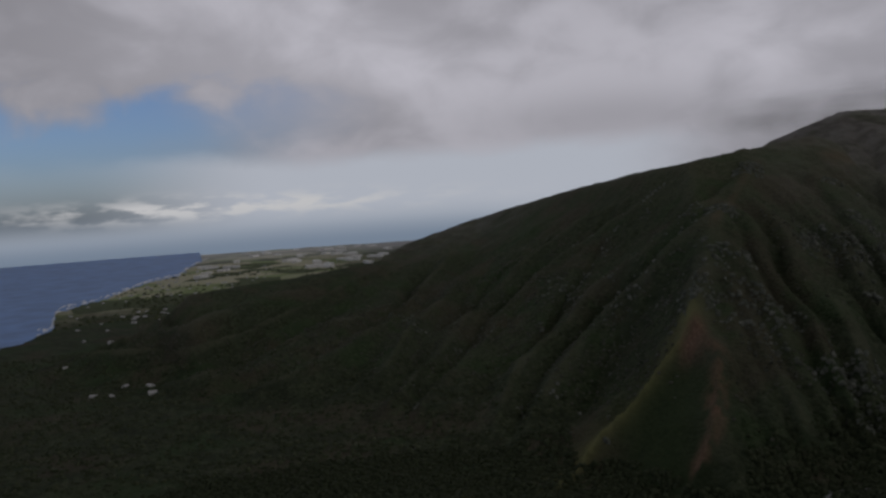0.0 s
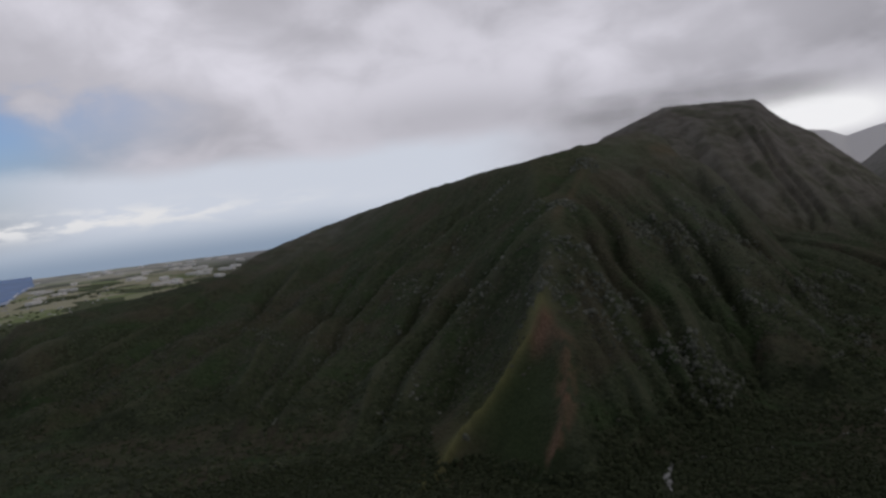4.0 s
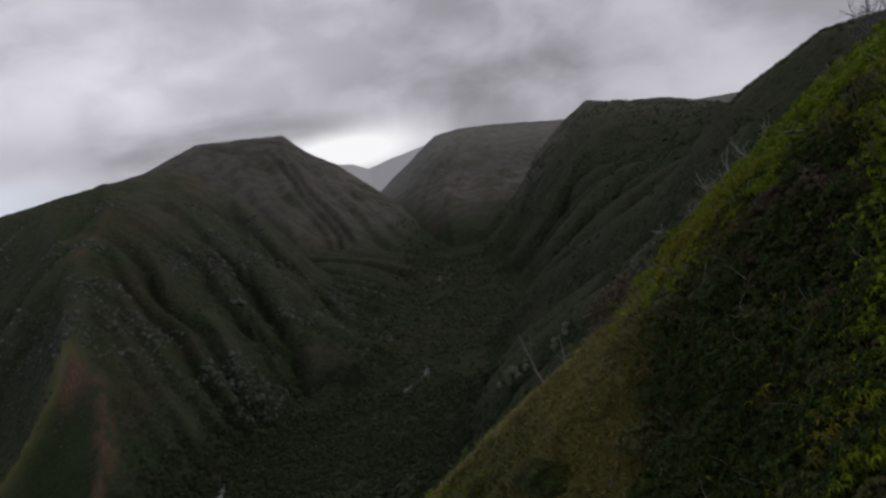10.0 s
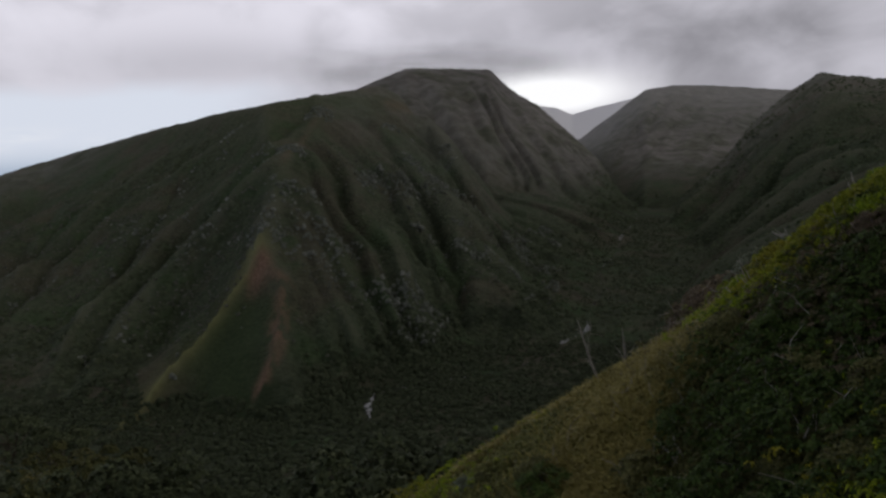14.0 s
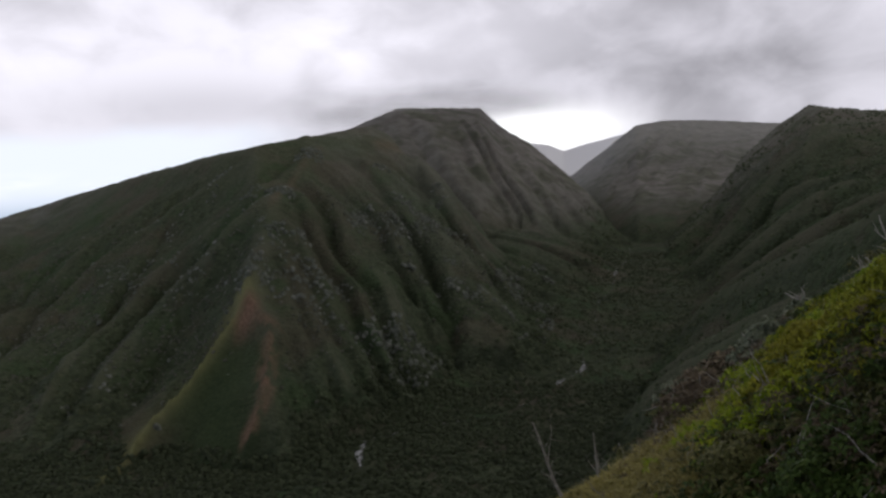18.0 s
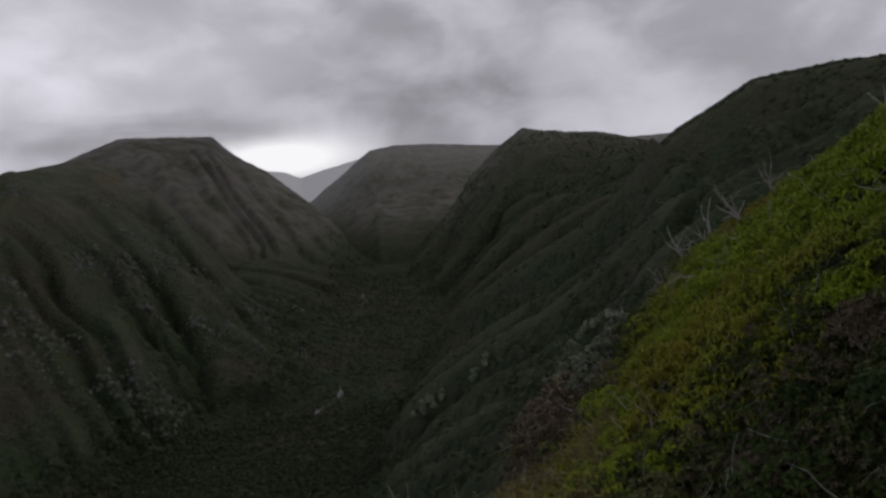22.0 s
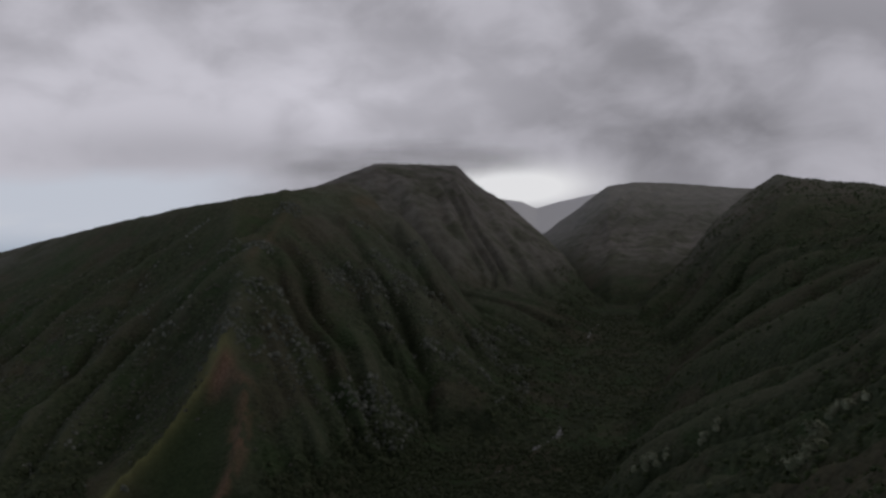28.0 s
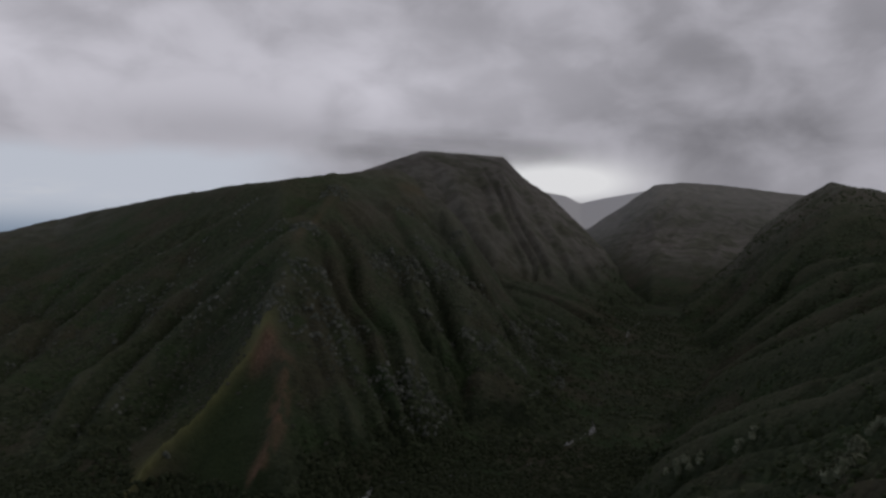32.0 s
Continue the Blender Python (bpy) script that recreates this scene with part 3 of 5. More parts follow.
near_sky = 1 - smooth(sky_ - np.degrees(np.arctan2(cz_, cd_)), 0.15, 1.3)
edge_ = np.minimum.reduce([cx_ - WEST_END, WEST_END + CELL * (NX - 1) - cx_, cy_ - SOUTH_END, SOUTH_END + CELL * (NY - 1) - cy_])
facet_ = 0.8 * np.exp(-((ca_ + 20.0) / 3.4) ** 2) * smooth(cd_, 350, 380) * (1 - smooth(cd_, 455, 475))
held = np.clip(np.maximum.reduce([near_sky, 0.6 * smooth(-ca_, 22, 28), 0.6 * smooth(cd_, 850, 1000) * (ca_ < 10), 1 - smooth(edge_, 10, 60), facet_, 1.0 * (cz_ - cb_ < 1.5), 1.0 * (cf_ >= cz_ - 3)]), 0, 1)
worn = carve(cz_, held, 12, 0.17)
CUT = worn - cz_
RELIEF = blur(worn, 3) - blur(worn, 22)


def on_grid(table, x, y):
    u, v = (x - WEST_END) / CELL, (y - SOUTH_END) / CELL
    inside = (u >= 0) & (u < NX - 1.001) & (v >= 0) & (v < NY - 1.001)
    u, v = np.clip(u, 0, NX - 1.002), np.clip(v, 0, NY - 1.002)
    i, j = u.astype(int), v.astype(int)
    f, g = u - i, v - j
    t = table[j, i] * (1 - f) * (1 - g) + table[j, i + 1] * f * (1 - g) + table[j + 1, i] * (1 - f) * g + table[j + 1, i + 1] * f * g
    return np.where(inside, t, 0.0)


def height(x, y, parts=False):
    d = np.hypot(x, y)
    az = np.degrees(np.arctan2(x, y))
    z, base, um, zf = land(x, y)
    z = np.maximum(z + on_grid(CUT, x, y), base - 3)
    zs = spur_z(x, y)
    z = np.maximum(z, zs)
    # rough ground, grown over: larger bumps far off than near by
    far = smooth(d, 60, 400)
    z = z + far * (fbm(x / 22, y / 22, 3) - 0.5) * 3.0 * smooth(z - base, 0, 25)
    z = z + (fbm(x / 60, y / 60, 3) - 0.5) * 4 * far * (z - base < 25)
    z = z + (1 - far) * (fbm(x / 7, y / 7, 4) - 0.5) * 1.8
    # the bay, with a far shore of its own
    shore = np.where((d > 2900) & (az > -49.6), 1.0, coast_d(az) - d)
    z = np.where(d > 900, np.where(shore > 0, z, np.minimum(z, -145)), z)
    z = z - 0.12 * np.clip(d - 3150, 0, None) * (1 - smooth(az, -30, -14))
    if parts:
        relief = on_grid(RELIEF, x, y)
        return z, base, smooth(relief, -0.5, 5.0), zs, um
    return z


# ---- ground and sea ----
def link_mesh(name, verts, faces, mat, parent=None, smooth_faces=False):
    me = bpy.data.meshes.new(name)
    verts, faces = np.asarray(verts, dtype=np.float32), np.asarray(faces, dtype=np.int32)
    k = faces.shape[1]
    me.vertices.add(len(verts))
    me.vertices.foreach_set("co", verts.ravel())
    me.loops.add(faces.size)
    me.loops.foreach_set("vertex_index", faces.ravel())
    me.polygons.add(len(faces))
    me.polygons.foreach_set("loop_start", np.arange(len(faces), dtype=np.int32) * k)
    me.polygons.foreach_set("loop_total", np.full(len(faces), k, dtype=np.int32))
    me.polygons.foreach_set("use_smooth", np.full(len(faces), smooth_faces))
    me.update(calc_edges=True)
    me.materials.append(mat)
    ob = new(name, me)
    ob.parent = parent
    return ob


def set_attribute(ob, name, values):
    a = ob.data.attributes.new(name, "FLOAT", "POINT")
    a.data.foreach_set("value", np.asarray(values, dtype=np.float32))


def grid_faces(rows, cols, closed):
    i, j = np.meshgrid(np.arange(rows - 1), np.arange(cols if closed else cols - 1), indexing="ij")
    i, j = i.ravel(), j.ravel()
    j2 = (j + 1) % cols
    return np.stack([i * cols + j, (i + 1) * cols + j, (i + 1) * cols + j2, i * cols + j2], 1)


bearings = np.concatenate([np.linspace(-64, 64, 700), np.linspace(64, 296, 90)[1:-1]])
rings = np.concatenate([np.geomspace(0.01, 4, 14)[:-1], np.geomspace(4, 60, 120)[:-1], np.geomspace(60, 300, 80)[:-1], np.geomspace(300, 1500, 250)[:-1], np.geomspace(1500, 4950, 70)])
ga, gd = np.meshgrid(np.radians(bearings), rings)
gx, gy = (gd * np.sin(ga)).ravel(), (gd * np.cos(ga)).ravel()
gz, gbase, gcrest, gspur, gu = height(gx, gy, True)
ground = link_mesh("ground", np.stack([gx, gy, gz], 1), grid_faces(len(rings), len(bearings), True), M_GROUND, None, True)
tagged(ground, "overgrown green volcanic ridges, valley floor and coastal plain", "terrain", "", "structure")

az_, d_ = np.degrees(np.arctan2(gx, gy)), np.hypot(gx, gy)


def facet_rib(x, y):
    """Grassy rib that runs down from the red scar, its left flank painted as lit."""
    az, d = np.degrees(np.arctan2(x, y)), np.hypot(x, y)
    a0 = lerp(d, [q[1] for q in FACET_LEFT], [q[0] for q in FACET_LEFT])
    side = az - a0 + 0.2
    return np.exp(-np.abs(side) / np.where(side > 0, 0.6, 1.3)) * smooth(d, 375, 395) * (1 - smooth(d, 480, 510)) * (0.6 + fbm(x / 12, y / 12, 3))


def soil_mask(x, y, z, u):
    az, d = np.degrees(np.arctan2(x, y)), np.hypot(x, y)
    n = fbm(x / 9, y / 9, 3)
    scar = np.exp(-((az + 17.2) / 1.0) ** 2 - ((d - 466) / 13) ** 2) * 1.3
    streak = 1.25 * np.exp(-((az - lerp(d, [q[1] for q in FACET_RIGHT], [q[0] for q in FACET_RIGHT]) + 0.25 * np.sin(d / 6)) / 0.95) ** 2) * smooth(d, 372, 385) * (1 - smooth(d, 450, 465)) * 0.6 * smooth(fbm(x / 5 + 2, y / 5, 2), 0.35, 0.55)
    knoll = np.exp(-((x + 70) / 12) ** 2 - ((y - 50) / 8) ** 2) * 1.7
    trail = 0.5 * np.exp(-((az + 5.2 - (d - 850) * 0.03) / 1.3) ** 2 - ((d - 835) / 30) ** 2) + 0.36 * np.exp(-(np.abs(az - pick(SPINE, u)) / 0.7) ** 2) * smooth(u, 0.45, 0.6) * (1 - smooth(u, 0.85, 0.95)) * smooth(d, 400, 450) * (d < 900)
    return np.clip((scar + streak + knoll + trail) * (0.4 + 1.2 * n) - 0.15, 0, 1)


def dry_mask(x, y):
    """The strip of dry grass along the spur's edge."""
    s, t = slope_coords(x, y)
    n = fbm(x / 5, y / 5, 3)
    band = np.exp(-((s - 6.2 - 0.10 * (t - 12)) / 2.2) ** 2) * smooth(t, 3, 9) * (1 - smooth(t, 21, 24)) + 0.55 * np.exp(-((t - spur_edge(s) + 1.2) / 1.6) ** 2) * smooth(s, 7, 9) * (1 - smooth(s, 15, 17))
    return np.clip(band * (0.7 + 0.8 * n) * 1.5 - 0.1, 0, 1)


set_attribute(ground, "soil", soil_mask(gx, gy, gz, gu))
set_attribute(ground, "dry", dry_mask(gx, gy))
set_attribute(ground, "grass", smooth(-d_, -90, -25))
set_attribute(ground, "lit_ridge_grass", np.clip(facet_rib(gx, gy), 0, 1) * 0.8)
# scrub grows with distance: haze put into the slopes' colour
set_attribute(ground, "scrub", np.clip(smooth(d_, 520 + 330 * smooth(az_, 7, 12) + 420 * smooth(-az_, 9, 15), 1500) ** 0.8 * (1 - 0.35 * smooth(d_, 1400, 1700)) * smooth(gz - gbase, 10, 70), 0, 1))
# bare is that haze tone, by distance, on back range, plain and far ridge
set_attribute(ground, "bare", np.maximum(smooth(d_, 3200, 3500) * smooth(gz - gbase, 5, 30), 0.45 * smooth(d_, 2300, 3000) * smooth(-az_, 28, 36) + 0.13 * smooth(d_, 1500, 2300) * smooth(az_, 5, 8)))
# by height above the floor: heath growth and its haze lightening
set_attribute(ground, "heath_haze", smooth(gz - gbase, 85, 190) * smooth(d_, 250, 400))
inside_ = np.exp(-((az_ + 20.0) / 3.2) ** 2) * smooth(d_, 365, 385) * (1 - smooth(d_, 445, 470))
set_attribute(ground, "facet", 0.85 * inside_)
# hollows of the relief, which take the painted shade
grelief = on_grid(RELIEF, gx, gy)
set_attribute(ground, "gully_shade", smooth(-grelief, 0.5, 5.0) * smooth(gz - gbase, 10, 35) * smooth(d_, 150, 300) * (1 - smooth(d_, 850, 1000)) * (1 - inside_))
set_attribute(ground, "canopy", smooth(d_, 70, 160) * (1 - smooth(d_, 1250, 1700)) * (1 - 0.75 * facet_rib(gx, gy).clip(0, 1)) * (1 - 0.5 * gcrest) * (1 - 0.8 * inside_))
# crest: the paler tone, on near and middle ribs only
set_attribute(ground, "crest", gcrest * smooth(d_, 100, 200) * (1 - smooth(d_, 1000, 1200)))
# floor under the valley woods, darkened like the shaded gaps between crowns
set_attribute(ground, "dark_floor", smooth(-(gz - gbase), -24, -6) * smooth(d_, 120, 200) * (1 - smooth(d_, 1150, 1500)))
set_attribute(ground, "plain", smooth(-az_, 34, 44) * smooth(d_, 1000, 1350) * smooth(-(gz - gbase), -14, -6))

sr = np.geomspace(850, 3400, 50)
sa = np.radians(np.linspace(-140, -49.6, 80))
A_, D_ = np.meshgrid(sa, sr)
sea = link_mesh("water", np.stack([(D_ * np.sin(A_)).ravel(), (D_ * np.cos(A_)).ravel(), np.full(A_.size, -141.0)], 1), grid_faces(len(sr), len(sa), False), M_SEA)
tagged(sea, "deep blue ocean bay along the coast", "sea", "", "structure")


# ---- plants: how they are made ----
rng = np.random.RandomState(11)


def unit(v):
    return v / np.maximum(np.linalg.norm(v, axis=-1, keepdims=True), 1e-9)


def rosettes(centres, ups, length, droop, leaves, wide=0.36, jitter=0.35):
    """Tufts of pointed leaves that spread from a centre and bend down: arrays of vertices and quads."""
    n = len(centres)
    up = unit(np.asarray(ups, float) + rng.normal(0, 0.18, (n, 3)))
    a = unit(np.cross(up, np.tile([0.31, 0.77, 0.55], (n, 1))))
    b = np.cross(up, a)
    th = rng.rand(n, 1) * 6.283 + np.arange(leaves)[None] * 6.283 / leaves + rng.normal(0, 0.25, (n, leaves))
    h = np.cos(th)[..., None] * a[:, None] + np.sin(th)[..., None] * b[:, None]
    ln = (np.asarray(length).reshape(-1, 1) * (1 + jitter * (rng.rand(n, leaves) - 0.5) * 2))[..., None]
    c = np.asarray(centres)[:, None] + 0 * h
    rise = 0.15 + 0.35 * rng.rand(n, leaves, 1)
    upn = up[:, None]
    mid = c + h * ln * 0.5 + upn * ln * rise
    tip = c + h * ln + upn * ln * (rise - droop * (0.6 + 0.8 * rng.rand(n, leaves, 1)))
    side = np.cross(h, upn + 0 * h) * ln * wide * 0.5
    v = np.stack([c, mid - side, tip, mid + side], 2).reshape(-1, 3)
    return v, np.arange(len(v)).reshape(-1, 4)


def tube(points, radii, sides=5):
    """A tapered, bent stem."""
    p = np.asarray(points, float)
    d = unit(np.gradient(p, axis=0))
    a = unit(np.cross(d, np.tile([0.37, 0.21, 0.9], (len(p), 1))))
    b = np.cross(d, a)
    th = np.arange(sides) * 6.283 / sides
    ring = np.cos(th)[None, :, None] * a[:, None] + np.sin(th)[None, :, None] * b[:, None]
    v = p[:, None] + ring * np.asarray(radii)[:, None, None]
    return v.reshape(-1, 3), grid_faces(len(p), sides, True)


def merge(pieces):
    vs, fs, k = [], [], 0
    for v, f in pieces:
        vs.append(v)
        fs.append(f + k)
        k += len(v)
    return np.concatenate(vs), np.concatenate(fs)


def limb(start, way, length, radius, bend=0.35, steps=5):
    """Points and radii of one crooked limb."""
    p, w = np.array(start, float), unit(np.array(way, float))
    pts, rad = [p.copy()], [radius]
    for k in range(steps):
        w = unit(w + rng.normal(0, bend, 3) * 0.6)
        p = p + w * length / steps
        pts.append(p.copy())
        rad.append(radius * (1 - 0.8 * (k + 1) / steps))
    return np.array(pts), np.array(rad)


def dead_wood(height_, radius, forks, lean=(0, 0), spread=0.8, bend=0.4):
    """A bare trunk and, apart from it, the list of its bare branches."""
    bend = bend if spread > 0.4 else 0.12
    pts, rad = limb((0, 0, -0.3), (lean[0], lean[1], 1), height_ + 0.3, radius, bend * 0.6, 7)
    trunk, branches = tube(pts, rad, 6), []
    for k in range(forks):
        i = rng.randint(1 if spread > 0.4 else 3, 6)
        w = unit(np.array([rng.normal() * spread + lean[0], rng.normal() * spread + lean[1], 0.7 + 0.5 * rng.rand()]))
        p2, r2 = limb(pts[i], w, height_ * ((0.3 if spread > 0.4 else 0.15) + 0.3 * rng.rand()), rad[i] * (0.75 if spread > 0.4 else 0.4), bend)
        bits = [tube(p2, r2, 5)]
        for q in range(2):
            j = rng.randint(2, 5)
            p3, r3 = limb(p2[j], unit(p2[j] - p2[j - 1] + rng.normal(0, 0.5, 3)), height_ * 0.18 * (0.6 + rng.rand()), r2[j] * 0.8, bend, 4)
            bits.append(tube(p3, r3, 4))
        branches.append(merge(bits))
    return trunk, branches


def part(name, data, mat, parent, label=""):
    ob = link_mesh(name, data[0], data[1], mat, parent, False)
    return tagged(ob, label) if label else ob


def thing(name, label, category, group=""):
    return tagged(new(name), label, category, group)


def shrub(name, radius, tall, leaf, count, leaf_mat, label, category, droop=0.35, leaves=6, stems=5, stem_mat=None, group=""):
    """A bush: a few crooked stems from the base and a ragged crown of leaf tufts."""
    root = thing(name, label, category, group)
    heads = []
    for k in range(stems):
        a = 6.283 * k / stems + rng.rand()
        pts, rad = limb((0, 0, -0.2), (math.cos(a) * radius * 0.8, math.sin(a) * radius * 0.8, tall), tall * (0.8 + 0.4 * rng.rand()), 0.035 + 0.02 * tall, 0.3)
        part("stem", tube(pts, rad, 5), stem_mat or M_BARK, root)
        heads.append(pts[-1])
    heads = np.array(heads)
    d = unit(rng.normal(0, 1, (count, 3)))
    d[:, 2] = np.abs(d[:, 2]) * 1.1 - 0.15
    lump = 0.72 + 0.5 * np.array([vnoise(np.array([2.2 * q[0] + 9]), np.array([2.2 * q[1] + 3 * q[2]]))[0] for q in d])
    rad = (0.55 + 0.45 * rng.rand(count) ** 0.4) * lump
    c = d * rad[:, None] * np.array([radius, radius, tall * 0.62]) + np.array([0, 0, tall * 0.45])
    part("leaves", rosettes(c, d * [1, 1, 0.6] + [0, 0, 0.7], leaf * (0.7 + 0.6 * rng.rand(count)), droop, leaves), leaf_mat, root)
    return root


def tree(name, tall, crown, leaf, clumps, leaf_mat, label, category, group="", per=13):
    """A tree: tapered trunk, limbs, and a crown of separate leaf clumps with gaps between them."""
    root = thing(name, label, category, group)
    pts, rad = limb((0, 0, -0.6), (0.1 * rng.normal(), 0.1 * rng.normal(), 1), tall * 0.62, 0.05 * tall * 0.6, 0.18, 6)
    part("trunk", tube(pts, rad, 7), M_BARK, root)
    cs, ups = [], []
    for k in range(clumps):
        a, e = 2.4 * k + rng.rand(), rng.rand()
        r = crown * (0.35 + 0.65 * math.sqrt(rng.rand()))
        head = np.array([math.cos(a) * r, math.sin(a) * r, tall * (0.55 + 0.40 * (1 - (r / crown) ** 2) * rng.rand() + 0.12 * e)])
        if k % 2 == 0:
            p = np.linspace(pts[3 + k % 3], head, 5) + rng.normal(0, 0.05 * tall * 0.3, (5, 3)) * np.array([0, 1, 1, 1, 0])[:, None]
            part("limb", tube(p, np.linspace(rad[4], 0.02 * tall * 0.2, 5), 5), M_BARK, root)
        size = crown * (0.26 + 0.22 * rng.rand())
        d = unit(rng.normal(0, 1, (per, 3)))
        d[:, 2] = np.abs(d[:, 2]) - 0.2
        cs.append(head + d * size * (0.6 + 0.4 * rng.rand(per, 1)) * [1, 1, 0.65])
        ups.append(d * [1, 1, 0.5] + [0, 0, 0.8])
    c, u = np.concatenate(cs), np.concatenate(ups)
    part("crown", rosettes(c, u, leaf * (0.7 + 0.6 * rng.rand(len(c))), 0.3, 4, 0.62), leaf_mat, root)
    return root


def ground_at(x, y):
    return height(np.atleast_1d(np.asarray(x, float)), np.atleast_1d(np.asarray(y, float)))


def stand(x, y, turn=0.0, size=1.0, sink=0.0):
    return pose(x, y, float(ground_at(x, y)[0]) - sink, 0, 0, turn) @ Matrix.Scale(size, 4)


def cells(x, y, step):
    """Distance to the nearest of scattered centres, in steps, and a number for that centre."""
    xi, yi = np.floor(x / step), np.floor(y / step)
    best, tag = np.full(x.shape, 9.0), np.zeros(x.shape)
    for i in (-1, 0, 1):
        for j in (-1, 0, 1):
            a, b = (xi + i).astype(int), (yi + j).astype(int)
            px, py = a + _TAB[a & 255, b & 255], b + _TAB[(b + 91) & 255, (a + 37) & 255]
            d = np.hypot(x / step - px, y / step - py)
            tag = np.where(d < best, _TAB[(a + 13) & 255, (b + 71) & 255], tag)
            best = np.minimum(best, d)
    return best, tag


def slope_up(x, y, z, e=0.5):
    gx_, gy_ = (ground_at(x + e, y) - z) / e, (ground_at(x, y + e) - z) / e
    return unit(np.stack([-gx_, -gy_, np.ones_like(gx_)], 1))


# ---- the near flank: undergrowth, grass, bushes, dead wood ----
def on_slope(s, t):
    return -0.803 * s + 0.596 * t, 0.596 * s + 0.803 * t


def scatter(n, s0, s1, t0, t1):
    s, t = rng.uniform(s0, s1, n), rng.uniform(t0, t1, n)
    x, y = on_slope(s, t)
    return x, y, s, t


def bright_mask(x, y, s, t):
    """Where the light green ferny shrub takes over from the darker scrub."""
    n = fbm(x / 6 + 3, y / 6, 3)
    a = np.maximum(smooth(t + 6 * (n - 0.5), 13.2, 16.2), 0.85 * smooth(-s + 4 * (n - 0.5), 2.2, 3.8)) * (1 - smooth(s + 6 * (n - 0.5), 4.2, 7.0))
    b = 1.2 * np.exp(-((s - 17) / 2.6) ** 2 - ((t - 8) / 5) ** 2) + 0.8 * np.exp(-((s + 4) / 3) ** 2 - ((t - 3) / 4) ** 2)
    return np.clip(a + b, 0, 1)


def carpet(name, n, box, keep, step, tall, leaf, droop, leaves, mat, label, wide=0.36):
    """Undergrowth that nobody could count: leaf tufts over mounds, thick outside and dark within."""
    x, y, s, t = scatter(n, *box)
    k = (rng.rand(n) < keep(x, y, s, t)) & (t < spur_edge(s) + 10)
    x, y = x[k], y[k]
    f, tag = cells(x, y, step)
    mound = np.sqrt(np.clip(1 - (f / 0.8) ** 2, 0, 1)) * (0.5 + 0.9 * tag)
    z = ground_at(x, y)
    up = slope_up(x, y, z)
    lift = tall * (0.15 + mound) * (0.35 + 0.65 * rng.rand(len(x)) ** 0.35)
    c = np.stack([x, y, z + 0.10 + lift], 1)
    v, q = rosettes(c, up * 0.6 + [0, 0, 0.6] + rng.normal(0, 0.2, (len(x), 3)), leaf * (0.6 + 0.8 * rng.rand(len(x))), droop, leaves, wide)
    return tagged(link_mesh(name, v, q, mat), label, "undergrowth", "", "stuff")


def in_dry(x, y):
    return dry_mask(x, y)


carpet("fern_thicket", 125000, (-16, 18, -8, 44), lambda x, y, s, t: bright_mask(x, y, s, t) * (1 - 0.92 * in_dry(x, y)), 1.25, 0.85, 0.15, 0.62, 7, M_FERN,
       "bright green leafy thicket covering the steep slope", 0.30)
carpet("withered_brush", 32000, (-12, 10, -6, 30), lambda x, y, s, t: np.clip(np.exp(-((s - 6.6) / 1.6) ** 2 - ((t - 21.5) / 3.0) ** 2) * 1.3 + 0.5 * smooth(fbm(x / 3.5 + 31, y / 3.5, 3), 0.56, 0.66) * (s < 3) * smooth(t, 6, 9) * (t < 20), 0, 1), 1.0, 0.9, 0.13, 0.30, 6, M_BROWN,
       "withered brown brush in patches on the slope", 0.30)
carpet("dark_scrub", 90000, (-13, 14, -10, 42), lambda x, y, s, t: (1 - bright_mask(x, y, s, t)) * (1 - 0.97 * in_dry(x, y)) * (1 - smooth(s - 0.22 * np.clip(t - 8, 0, 12), 3.2, 4.6)) * (1 - 0.6 * np.exp(-((t - 14.5) / 2.6) ** 2)), 1.4, 0.9, 0.15, 0.2, 5, M_SCRUB,
       "dark green small-leaved scrub on the slope", 0.45)
carpet("olive_brush", 34000, (-17, 18, -14, 40), lambda x, y, s, t: np.maximum(smooth(fbm(x / 4 + 9, y / 4, 3), 0.5, 0.6), 0.9 * np.exp(-((t - 14.5) / 3.2) ** 2)) * (1 - bright_mask(x, y, s, t)) * (1 - in_dry(x, y)) * (s < 7), 1.1, 0.9, 0.15, 0.30, 6, M_OLIVE,
       "dull olive brush among the darker scrub", 0.30)


def dry_grass():
    x, y, s, t = scatter(64000, 4, 17, 2, 26)
    k = rng.rand(len(x)) < np.clip(in_dry(x, y) * 1.2 + 0.03, 0, 1)
    x, y = x[k], y[k]
    z = ground_at(x, y)
    c = np.stack([x, y, z], 1)
    v, q = rosettes(c, slope_up(x, y, z) * 0.3 + [-0.1, 0.1, 0.9], 0.42 * (0.6 + 0.8 * rng.rand(len(x))), 0.1, 6, 0.06)
    v = v.reshape(-1, 4, 3)
    v[:, 1:, 2] += 0.18
    v[:, 2, 2] += 0.10
    return tagged(link_mesh("dry_grass", v.reshape(-1, 3), q, M_GRASS), "dry yellow-brown grass along the spur's edge", "grass", "", "stuff")


dry_grass()


